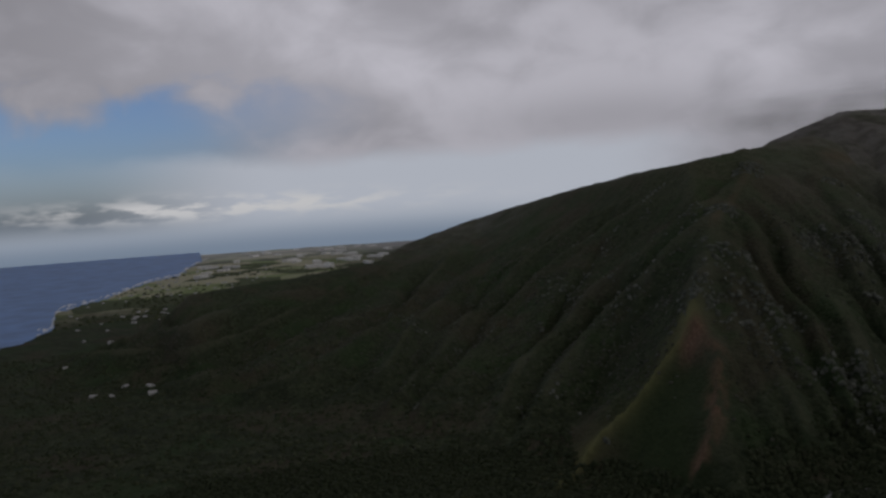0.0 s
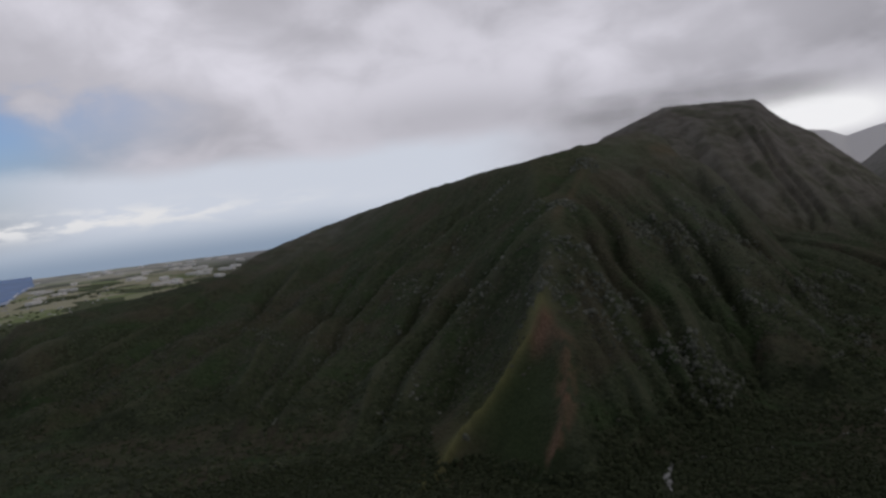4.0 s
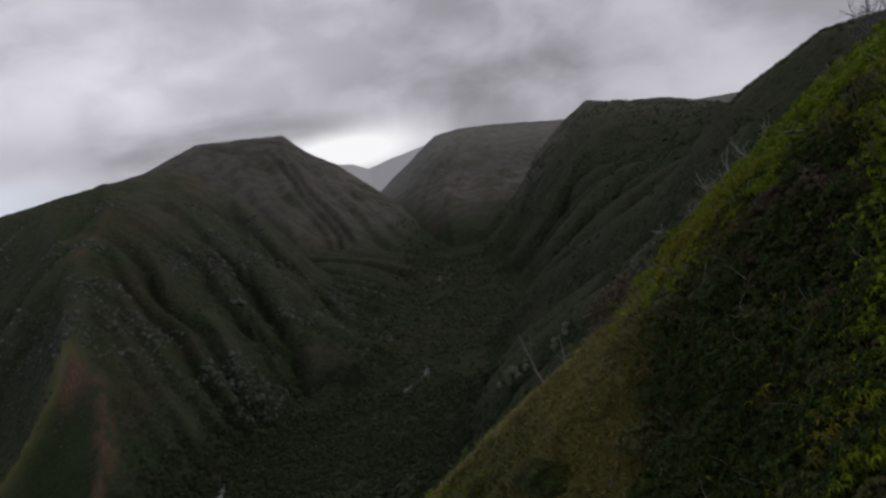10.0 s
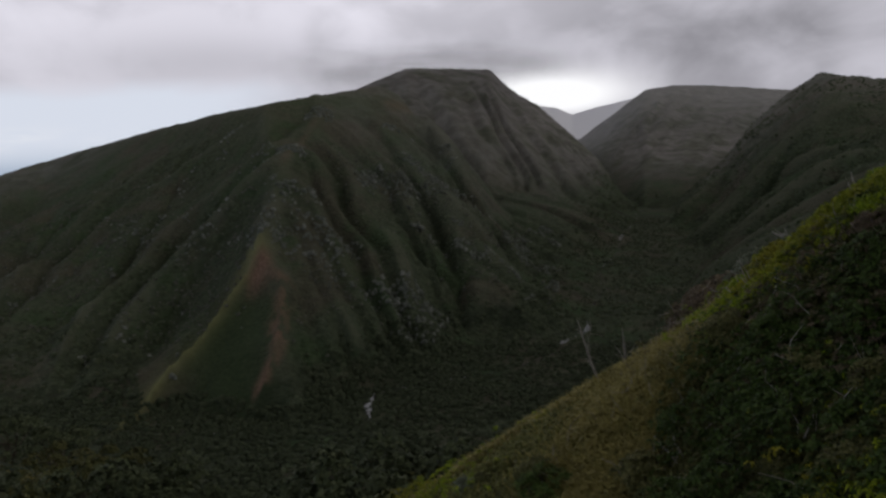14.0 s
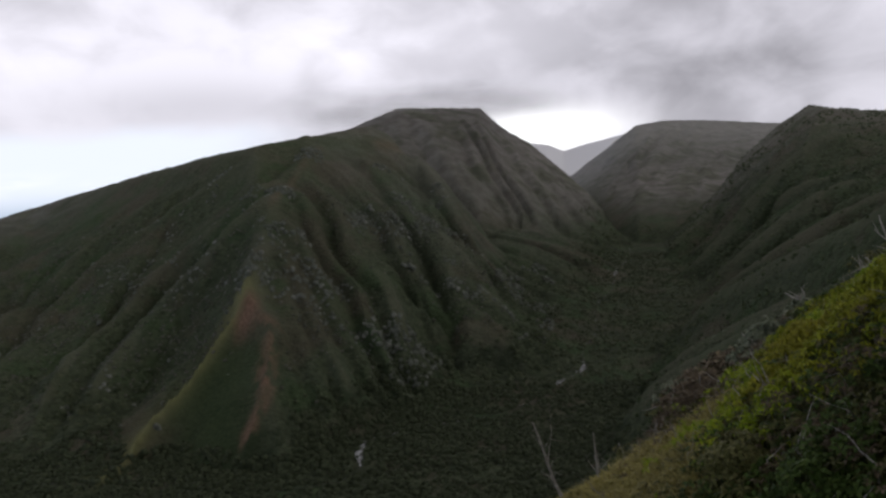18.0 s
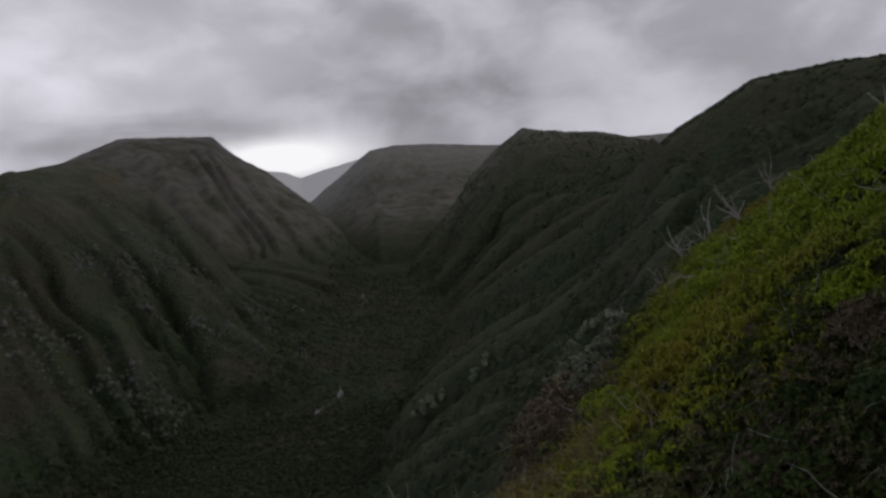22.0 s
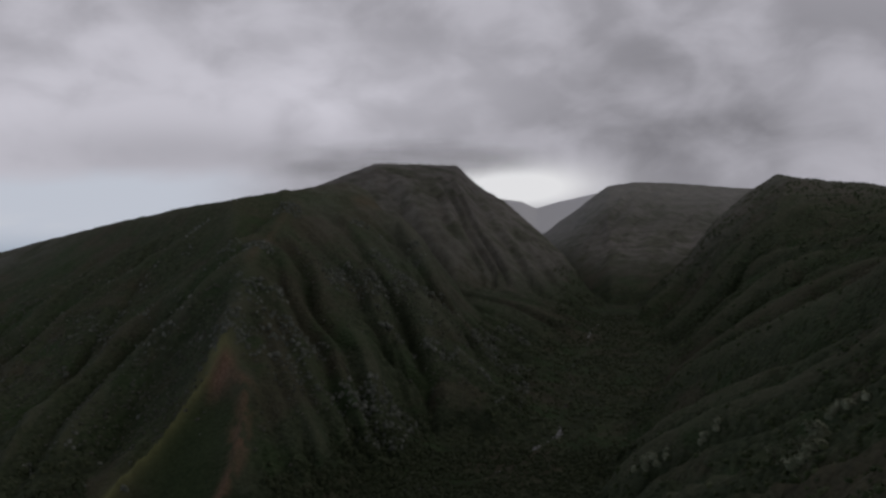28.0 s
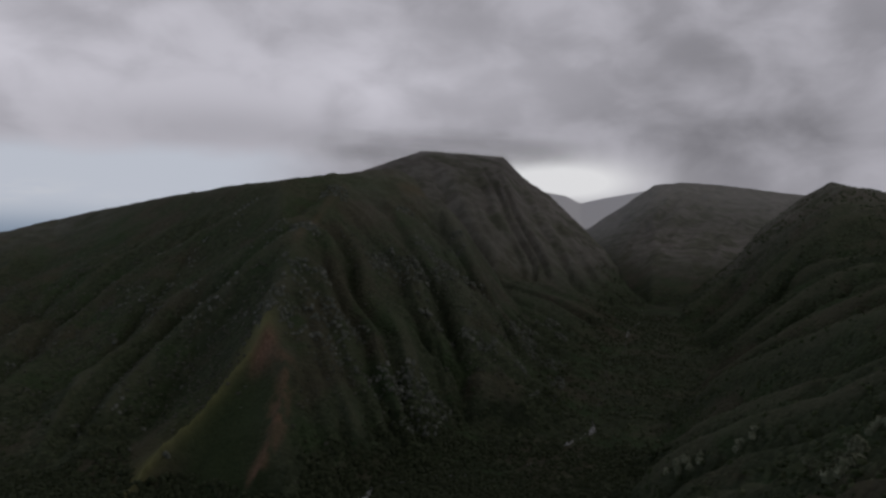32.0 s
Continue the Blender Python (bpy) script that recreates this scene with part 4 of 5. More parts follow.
def green_grass():
    x, y, s, t = scatter(35000, 2.5, 19, -10, 34)
    k = rng.rand(len(x)) < smooth(s, 2, 4.5) * (1 - 0.8 * in_dry(x, y)) * (1 - 0.7 * bright_mask(x, y, s, t)) * 0.8
    x, y = x[k], y[k]
    z = ground_at(x, y)
    v, q = rosettes(np.stack([x, y, z], 1), slope_up(x, y, z) * 0.3 + [-0.1, 0.1, 0.9], 0.40 * (0.6 + 0.8 * rng.rand(len(x))), 0.12, 5, 0.12)
    v = v.reshape(-1, 4, 3)
    v[:, 1:, 2] += 0.14
    return tagged(link_mesh("green_grass", v.reshape(-1, 3), q, M_GREEN), "olive green grass tufts on the steep slope", "grass", "", "stuff")


green_grass()


def olive_grass():
    x, y, s, t = scatter(24000, -10, 6, 1, 20)
    k = rng.rand(len(x)) < (0.35 - 0.3 * bright_mask(x, y, s, t)) * (1 - smooth(s, 3, 5)) + 0.5 * smooth(fbm(x / 5 + 8, y / 5, 2), 0.52, 0.62)
    x, y = x[k], y[k]
    z = ground_at(x, y)
    v, q = rosettes(np.stack([x, y, z + 0.1], 1), slope_up(x, y, z) * 0.4 + [0, 0, 0.8], 0.36 * (0.6 + 0.8 * rng.rand(len(x))), 0.15, 5, 0.13)
    v = v.reshape(-1, 4, 3)
    v[:, 1:, 2] += 0.16
    return tagged(link_mesh("olive_grass", v.reshape(-1, 3), q, M_OLIVE), "dull olive long grass between the scrub", "grass", "", "stuff")


olive_grass()


def twiggy():
    """Thin grey twigs that stick out of the scrub."""
    x, y, s, t = scatter(1100, -12, 9, 0, 40)
    z, bits = ground_at(x, y), []
    for a, b, c in zip(x, y, z):
        w = np.array([rng.normal(0, 0.6), rng.normal(0, 0.6), 1.0])
        p, r = limb((a, b, c + 0.3), w, 0.6 + 0.9 * rng.rand(), 0.022, 0.6, 4)
        bits.append(tube(p, r, 3))
    v, f = merge(bits)
    return tagged(link_mesh("dead_twigs", v, f, M_DEAD), "thin bleached dead twigs sticking out of the scrub", "twigs", "", "stuff")


twiggy()

# bushes that stand out, each a thing of its own
GREEN = shrub("bush", 1.0, 1.1, 0.17, 250, M_FERN, "rounded bright green bush on the steep slope", "bush", group="bushes on the slope")
DARK = shrub("bush", 1.1, 1.3, 0.15, 250, M_SCRUB, "dense dark green small-leaved bush on the slope", "bush", 0.15, group="bushes on the slope")
DULL = shrub("bush", 0.9, 1.2, 0.17, 220, M_OLIVE, "dull olive bush with thin stems on the slope", "bush", 0.3, group="bushes on the slope")
SILVER = shrub("bush", 0.9, 1.5, 0.26, 150, M_PALE, "pale grey-green broad-leaved bush at the slope's edge", "bush", 0.25, 6, 5, M_DEAD, "bushes on the slope")


BROWN = shrub("bush", 1.0, 1.2, 0.15, 240, M_BROWN, "withered brown bush with bare twigs at the slope's edge", "bush", 0.3, 6, 7, M_DEAD, "bushes on the slope")


def plant(protos, spots):
    for k, (x, y, size) in enumerate(spots):
        p = protos[k % len(protos)]
        m = stand(x, y, 137.5 * k, size, 0.1)
        if p.matrix_basis.translation.length == 0:
            p.matrix_basis = m
            p["scaled"] = 1
        else:
            keep = p.scale.copy()
            p.scale = (1, 1, 1)
            copy_thing(p, m)
            p.scale = keep


def spread(n, s0, s1, t0, t1, keep, least, small, large):
    out = []
    for k in range(n * 30):
        s, t = rng.uniform(s0, s1), rng.uniform(t0, t1)
        x, y = on_slope(s, t)
        if t > spur_edge(s) + 2 or math.hypot(x + 5, y + 7) < 10 or rng.rand() > keep(np.array([x]), np.array([y]), np.array([s]), np.array([t]))[0]:
            continue
        if all((x - a) ** 2 + (y - b) ** 2 > least ** 2 for a, b, _ in out):
            out.append((x, y, rng.uniform(small, large)))
        if len(out) == n:
            break
    return out


plant([GREEN], spread(46, -16, 8, 8, 38, lambda x, y, s, t: bright_mask(x, y, s, t) * (1 - in_dry(x, y)), 2.0, 0.5, 0.95))
plant([DARK, DULL], spread(80, -15, 8, -6, 34, lambda x, y, s, t: (1 - bright_mask(x, y, s, t)) * (1 - in_dry(x, y)), 1.8, 0.55, 1.05))
plant([DULL], [(*on_slope(8.8, 10.4), 0.95), (*on_slope(7.6, 8.6), 0.8), (*on_slope(10.4, 9.4), 0.6), (*on_slope(12.0, 11.5), 0.5), (-31.0, 33.0, 2.2), (-36.5, 37.5, 2.0), (-44.5, 41.0, 2.0)])
plant([BROWN], [(8.0, 22.7, 1.5), (7.1, 21.9, 1.35), (8.9, 23.5, 1.4), (6.4, 21.0, 1.1), (7.6, 21.0, 0.9), (*on_slope(1.2, 12.6), 0.7), (*on_slope(-0.6, 14.2), 0.8), (*on_slope(-2.2, 13.0), 0.8)])
plant([GREEN], [(*on_slope(17.2, 8.6), 1.1), (*on_slope(18.2, 7.4), 1.0), (*on_slope(15.8, 7.2), 0.8), (*on_slope(18.8, 9.2), 0.8), (*on_slope(14.6, 6.0), 0.9)])
plant([SILVER], [(9.0, 22.6, 0.9), (9.9, 23.4, 1.05), (10.8, 24.4, 0.9), (*on_slope(5.4, 27.5), 1.0), (*on_slope(5.0, 29.5), 0.9), (*on_slope(14.0, 8.0), 0.9), (*on_slope(12.5, 11.0), 0.55)])


def dead_tree(x, y, tall, radius, forks, lean, spread_, label, name="dead_tree"):
    root = thing(name, label, "dead tree", "dead trees at the slope's edge")
    trunk, branches = dead_wood(tall, radius, forks, lean, spread_)
    part("trunk", trunk, M_DEAD, root)
    for b in branches:
        part("branch", b, M_DEAD, root)
    root.matrix_basis = stand(x, y, 0, 1, 0.05)
    return root


dead_tree(2.6, 20.3, 3.2, 0.075, 7, (-0.5, 0.0), 0.34, "bare leaning dead sapling in dry grass")
dead_tree(3.5, 20.2, 2.2, 0.06, 5, (-0.15, 0.0), 0.34, "short bare dead sapling in dry grass")
for sx, sy, tall, lean in ((17.6, 28.4, 2.0, (-0.5, 0.1)), (18.8, 28.8, 2.4, (0.1, 0.1)), (20.2, 28.0, 2.2, (-0.3, 0.2)), (21.3, 26.8, 2.6, (-0.35, 0.1)), (22.5, 26.2, 2.5, (0.25, 0.1)),
                           (12.6, 24.6, 1.3, (-0.6, 0.3)), (21.5, 21.0, 2.2, (-0.2, 0.2))):
    dead_tree(sx, sy, tall + 0.4, 0.10, 7, lean, 0.75, "bleached crooked dead tree at the slope's edge")


def bare_bush(x, y, tall):
    """A half-dead bush: many bare grey branches with leaves left inside."""
    root = thing("bare_bush", "half-dead bush with bare grey branches", "bush", "half-dead bushes")
    for k in range(11):
        a = 0.57 * k
        p, r = limb((0, 0, -0.1), (math.cos(a), math.sin(a), 0.45 + 0.5 * rng.rand()), tall * (0.8 + 0.5 * rng.rand()), 0.05, 0.5, 6)
        bits = [tube(p, r, 5)]
        for j in (2, 3, 4):
            p2, r2 = limb(p[j], unit(p[j] - p[j - 1] + rng.normal(0, 0.6, 3)), tall * 0.4, r[j] * 0.8, 0.5, 4)
            bits.append(tube(p2, r2, 4))
        part("branch", merge(bits), M_DEAD, root)
    d = unit(rng.normal(0, 1, (110, 3))) * rng.rand(110, 1) ** 0.5
    part("leaves", rosettes(d * [tall * 0.8, tall * 0.8, tall * 0.35] + [0, 0, tall * 0.4], d + [0, 0, 1], np.full(110, 0.2), 0.3, 6), M_OLIVE, root)
    root.matrix_basis = stand(x, y, 40, 1, 0.05)


for bx, by, tall in ((6.6, 21.4, 1.9), (*on_slope(7.4, 20.6), 1.5), (*on_slope(8.6, 19.6), 1.1), (16.6, 28.6, 1.8), (17.4, 27.9, 1.5), (*on_slope(3.0, 36.0), 1.3), (*on_slope(6.7, 22.6), 1.7), (*on_slope(6.0, 24.2), 1.3), (*on_slope(5.6, 21.0), 1.2), (*on_slope(13.0, 8.2), 1.2), (*on_slope(12.2, 7.0), 1.3), (*on_slope(14.2, 8.8), 1.0), (*on_slope(6.4, 19.4), 1.0), (*on_slope(-6, 28.5), 1.5), (*on_slope(0, 10), 0.9)):
    bare_bush(bx, by, tall)


def fallen_log(x, y, long, turn):
    root = thing("fallen_branch", "long bleached fallen branch lying on the thicket", "branch")
    p, r = limb((0, 0, 0), (1, 0, 0.12), long, 0.045, 0.32, 7)
    part("stem", tube(p, r, 6), M_DEAD, root)
    p2, r2 = limb(p[3], (0.7, 0.5, 0.3), long * 0.35, 0.03, 0.3, 4)
    part("branch", tube(p2, r2, 5), M_DEAD, root)
    root.matrix_basis = pose(x, y, float(ground_at(x, y)[0]) + 0.62, 0, 0, turn)


fallen_log(*on_slope(4.4, 34.5), 2.6, 205)
fallen_log(*on_slope(-2.0, 17), 1.2, 160)
fallen_log(*on_slope(5.4, 29.0), 1.7, 150)
fallen_log(*on_slope(6.6, 26.0), 1.9, 190)
fallen_log(*on_slope(2.6, 27.0), 1.4, 120)
fallen_log(*on_slope(-4.0, 22.0), 1.6, 40)

# trees on the ridge above and on the lower spur
TREES = [tree("tree", 5.2, 2.7, 0.27, 15, M_TREE, "dark broad-crowned tree on the lower spur", "tree", "trees on the lower spur", 24),
         tree("tree", 4.2, 2.4, 0.25, 13, M_OLIVE, "olive-green rounded tree on the lower spur", "tree", "trees on the lower spur", 24),
         tree("tree", 4.6, 2.3, 0.26, 13, M_TREE, "dark broad-crowned tree on the lower spur", "tree", "trees on the lower spur", 24)]


def tree_spots():
    out = []
    for k in range(9000):
        a, d = math.radians(rng.uniform(-66, 8)), rng.uniform(30, 170)
        x, y = d * math.sin(a), d * math.cos(a)
        s, t = slope_coords(x, y)
        bare = math.exp(-((x + 70) / 14) ** 2 - ((y - 50) / 11) ** 2)
        if s < 17 or bare > 0.3 or math.exp(-((x + 65) / 10) ** 2 - ((y - 28) / 8) ** 2) > 0.3:
            continue
        if rng.rand() > smooth(np.array(fbm(np.array([x / 25]), np.array([y / 25]), 3)[0]), 0.30, 0.46):
            continue
        if all((x - p) ** 2 + (y - q) ** 2 > 12 for p, q, _ in out):
            out.append((x, y, rng.uniform(0.7, 1.5)))
        if len(out) == 92:
            break
    return out


plant(TREES, tree_spots() + [(-6.5, 26.5, 1.7), (-9.5, 27.0, 1.5), (-4.0, 27.0, 1.35), (-12.5, 26.5, 1.2), (-16, 25, 0.75), (-18.5, 26.5, 0.9), (-21.5, 26.0, 0.85), (-25, 29.5, 1.2), (-28, 31.5, 1.4), (-23, 31, 1.35), (-32, 35.5, 1.0), (-35, 36.5, 0.8), (-74, 25, 1.35), (-79, 30, 1.3), (-71, 36, 1.1),
                            (-84, 24, 1.5), (-80, 17, 1.3), (-88, 33, 1.4), (-66, 38.5, 0.7), (-62, 40, 0.8), (-57, 40, 0.7), (-77, 44, 0.9)])
plant([SILVER], [(*on_slope(13.0, 9.0), 0.5), (-41.5, 40.0, 2.4), (-38.5, 39.5, 2.0), (-43.0, 41.5, 1.8), (-24.0, 24.4, 1.9), (-26.0, 25.5, 1.3)])
FAR_SILVER = tree("tree", 7.5, 3.6, 0.55, 13, M_PALE, "pale grey-green broad-leaved tree on the hillside", "tree", "pale trees on the hillside", 9)
plant([FAR_SILVER], [(64, 142, 1.0), (66.5, 146, 0.8), (61, 148, 0.9), (105, 232, 1.0), (98, 236, 0.8), (112, 240, 0.9), (74, 190, 0.9)])
RIDGE = [tree("tree", 3.4, 1.7, 0.2, 11, M_TREE, "small dark tree on the ridge crest", "tree", "trees on the ridge"),
         tree("tree", 3.0, 1.5, 0.2, 10, M_OLIVE, "small olive tree on the ridge crest", "tree", "trees on the ridge")]
plant(RIDGE, [(26.0, 20.5, 1.0), (27.5, 19.0, 1.15), (24.5, 19.5, 0.7), (29.0, 21.0, 1.0), (22.8, 17.6, 0.6)])
plant(RIDGE, [(230, 257, 1.0), (234, 254, 1.4), (236, 251, 1.7), (239, 249, 1.0), (242, 246, 1.4), (243, 245, 1.7)])
carpet("spur_thicket", 26000, (10, 110, -60, 35), lambda x, y, s, t: smooth(s, 15, 19) * (1 - soil_mask(x, y, 0, 0)) * (np.hypot((x + 65) / 11, (y - 28) / 9) > 1) * (t < spur_edge(s) + 40), 3.0, 1.5, 0.5, 0.3, 5, M_OLIVE,
       "olive thicket falling away below the spur", 0.45)
carpet("mound_fern", 12000, (55, 83, -30, -2), lambda x, y, s, t: np.exp(-((x + 65) / 9) ** 2 - ((y - 28) / 7) ** 2), 1.4, 0.7, 0.24, 0.45, 7, M_FERN,
       "bright green ferns on a low mound", 0.4)


def bare_tree(x, y, tall):
    """A leafless tree with a fine twiggy crown."""
    root = thing("bare_tree", "leafless grey-purple tree on the ridge crest", "tree", "trees on the ridge")
    pts, rad = limb((0, 0, -0.5), (-0.15, 0, 1), tall * 0.55, 0.11, 0.2, 6)
    part("trunk", tube(pts, rad, 7), M_TWIG, root)
    for k in range(13):
        a = 2.4 * k
        w = (math.cos(a) * 0.42, math.sin(a) * 0.42, 0.85 + 0.4 * rng.rand())
        p, r = limb(pts[2 + k % 5], w, tall * (0.4 + 0.25 * rng.rand()), 0.036, 0.30, 6)
        bits = [tube(p, r, 5)]
        for j in (2, 3, 4, 5):
            for q in range(2):
                p2, r2 = limb(p[j], unit(p[j] - p[j - 1] + rng.normal(0, 0.7, 3)), tall * 0.17, 0.019, 0.45, 4)
                bits.append(tube(p2, r2, 4))
                for i in (2, 3):
                    p3, r3 = limb(p2[i], unit(p2[i] - p2[i - 1] + rng.normal(0, 0.9, 3)), tall * 0.09, 0.012, 0.45, 3)
                    bits.append(tube(p3, r3, 3))
        part("branch", merge(bits), M_TWIG, root)
    root.matrix_basis = stand(x, y, 0, 1, 0.05)


bare_tree(23.6, 20.2, 6.2)
bare_tree(25.4, 21.2, 6.0)


def knoll_grass():
    """Sparse dry tufts over the bare knoll."""
    n = 4000
    x, y = rng.normal(-68, 13, n), rng.normal(49, 9, n)
    k = rng.rand(n) < 0.25 + 0.75 * smooth(fbm(x / 4, y / 4, 3), 0.45, 0.6)
    x, y = x[k], y[k]
    z = ground_at(x, y)
    v, q = rosettes(np.stack([x, y, z], 1), slope_up(x, y, z) * 0.3 + [0, 0, 0.9], 0.45 * (0.6 + 0.8 * rng.rand(len(x))), 0.1, 5, 0.16)
    v = v.reshape(-1, 4, 3)
    v[:, 1:, 2] += 0.15
    return tagged(link_mesh("knoll_grass", v.reshape(-1, 3), q, M_GRASS), "sparse dry grass over a bare red knoll", "grass", "", "stuff")


knoll_grass()
plant([DARK, DULL], [(-58 - 3.1 * k, 40.5 + 0.9 * k + 2.0 * math.sin(2.3 * k), 1.0 + 0.5 * abs(math.sin(1.7 * k))) for k in range(9)] + [(-52, 45, 1.3), (-76, 57, 1.0)])


# ---- the valley and the far slopes: woods, stream, town ----


def stream_line(n):
    k = np.linspace(0, len(STREAM) - 1, n)
    a = np.radians(np.interp(k, np.arange(len(STREAM)), [p[0] for p in STREAM]) + 0.25 * np.sin(5.1 * k))
    d = np.interp(k, np.arange(len(STREAM)), [p[1] for p in STREAM])
    return d * np.sin(a), d * np.cos(a)


sx_, sy_ = stream_line(260)


def stream_bed():
    p = np.stack([sx_, sy_], 1)
    n = unit(np.gradient(p, axis=0))[:, ::-1] * [1, -1]
    w = 0.45 + 0.4 * vnoise(np.arange(len(p)) * 0.31, np.zeros(len(p)))
    v = []
    for k in (-1.0, -0.4, 0.4, 1.0):
        q = p + n * (w * k)[:, None]
        v.append(np.stack([q[:, 0], q[:, 1], ground_at(q[:, 0], q[:, 1]) + 0.15 - 0.25 * (abs(k) < 0.5)], 1))
    v = np.stack(v, 1).reshape(-1, 3)
    ob = link_mesh("stream", v, grid_faces(len(p), 4, False), M_STONE)
    tagged(ob, "dark narrow stream winding along the valley floor", "stream", "", "structure")
    # boulders and white water in the bed
    k0 = np.linspace(0, len(STREAM) - 1, len(p))
    lively = 1.3 * np.exp(-((k0 - 9.0) / 0.07) ** 2) + np.exp(-((k0 - 4.55) / 0.22) ** 2) + 0.6 * np.exp(-((k0 - 12.0) / 0.05) ** 2) + 0.3 * np.exp(-((k0 - 8.4) / 0.05) ** 2) + 0.0015
    i = rng.choice(len(p), 900, p=lively / lively.sum())
    c = p[i] + n[i] * (rng.uniform(-1, 1, 900) ** 3 * 1.6)[:, None]
    z = ground_at(c[:, 0], c[:, 1]) + 0.7
    c = np.concatenate([c, z[:, None]], 1)
    octa = np.array([(1, 0, 0), (0, 1, 0), (-1, 0, 0), (0, -1, 0), (0, 0, 0.8), (0, 0, -0.8)])
    f = np.array([(0, 1, 4), (1, 2, 4), (2, 3, 4), (3, 0, 4)])
    v = (c[:, None] + octa[None] * ((0.2 + 0.6 * rng.rand(900, 6, 1)) * (1 + 0.35 * (k0[i] > 8))[:, None, None])).reshape(-1, 3)
    q = (f[None] + 6 * np.arange(900)[:, None, None]).reshape(-1, 3)
    tagged(link_mesh("boulders", v, q, M_RAPID), "pale boulders and white water in the stream", "boulders", "", "stuff")


stream_bed()


def crowns(name, x, y, size, tufts, mat, label, flat=0.75):
    """Far trees: each a lumpy, uneven head of foliage with leafy clumps standing off it."""
    n, seg = len(x), 6
    z = ground_at(x, y)
    base = np.stack([x, y, z - 0.22 * flat * size], 1)
    th = rng.rand(n, 1) * 6.283 + np.arange(seg)[None] * 6.283 / seg
    rows = []
    for r, h in ((1.0, 0.0), (0.95, 0.55), (0.55, 0.95)):
        rr = r * (0.7 + 0.6 * rng.rand(n, seg))
        hh = h * (0.75 + 0.5 * rng.rand(n, seg)) - 0.25 * (h == 0)
        rows.append(np.stack([np.cos(th) * rr, np.sin(th) * rr, hh * flat * 1.2], -1))
        th = th + 0.5
    v = (base[:, None, None] + np.stack(rows, 1) * 0.78 * size[:, None, None, None]).reshape(-1, 3)
    one = np.concatenate([grid_faces(3, seg, True), np.array([(12, 15, 14, 13), (12, 17, 16, 15)])])
    q = (one[None] + 3 * seg * np.arange(n)[:, None, None]).reshape(-1, 4)
    d = unit(rng.normal(0, 1, (n, tufts, 3)))
    d[..., 2] = np.abs(d[..., 2])
    c = base[:, None] + d * size[:, None, None] * (0.55 + 0.45 * rng.rand(n, tufts, 1)) * [1, 1, flat] + (size * 0.3)[:, None, None] * [0, 0, 1]
    v2, q2 = rosettes(c.reshape(-1, 3), d.reshape(-1, 3) + [0, 0, 0.4], np.repeat(size * 0.40, tufts), 0.3, 3, 0.95)
    v, q = merge([(v, q), (v2, q2)])
    return tagged(link_mesh(name, v, q, mat, None, True), label, "woods", "", "stuff")


def far_spots(n, a0, a1, d0, d1):
    a = np.radians(rng.uniform(a0, a1, n))
    d = np.sqrt(rng.uniform(d0 ** 2, d1 ** 2, n))
    return d * np.sin(a), d * np.cos(a)


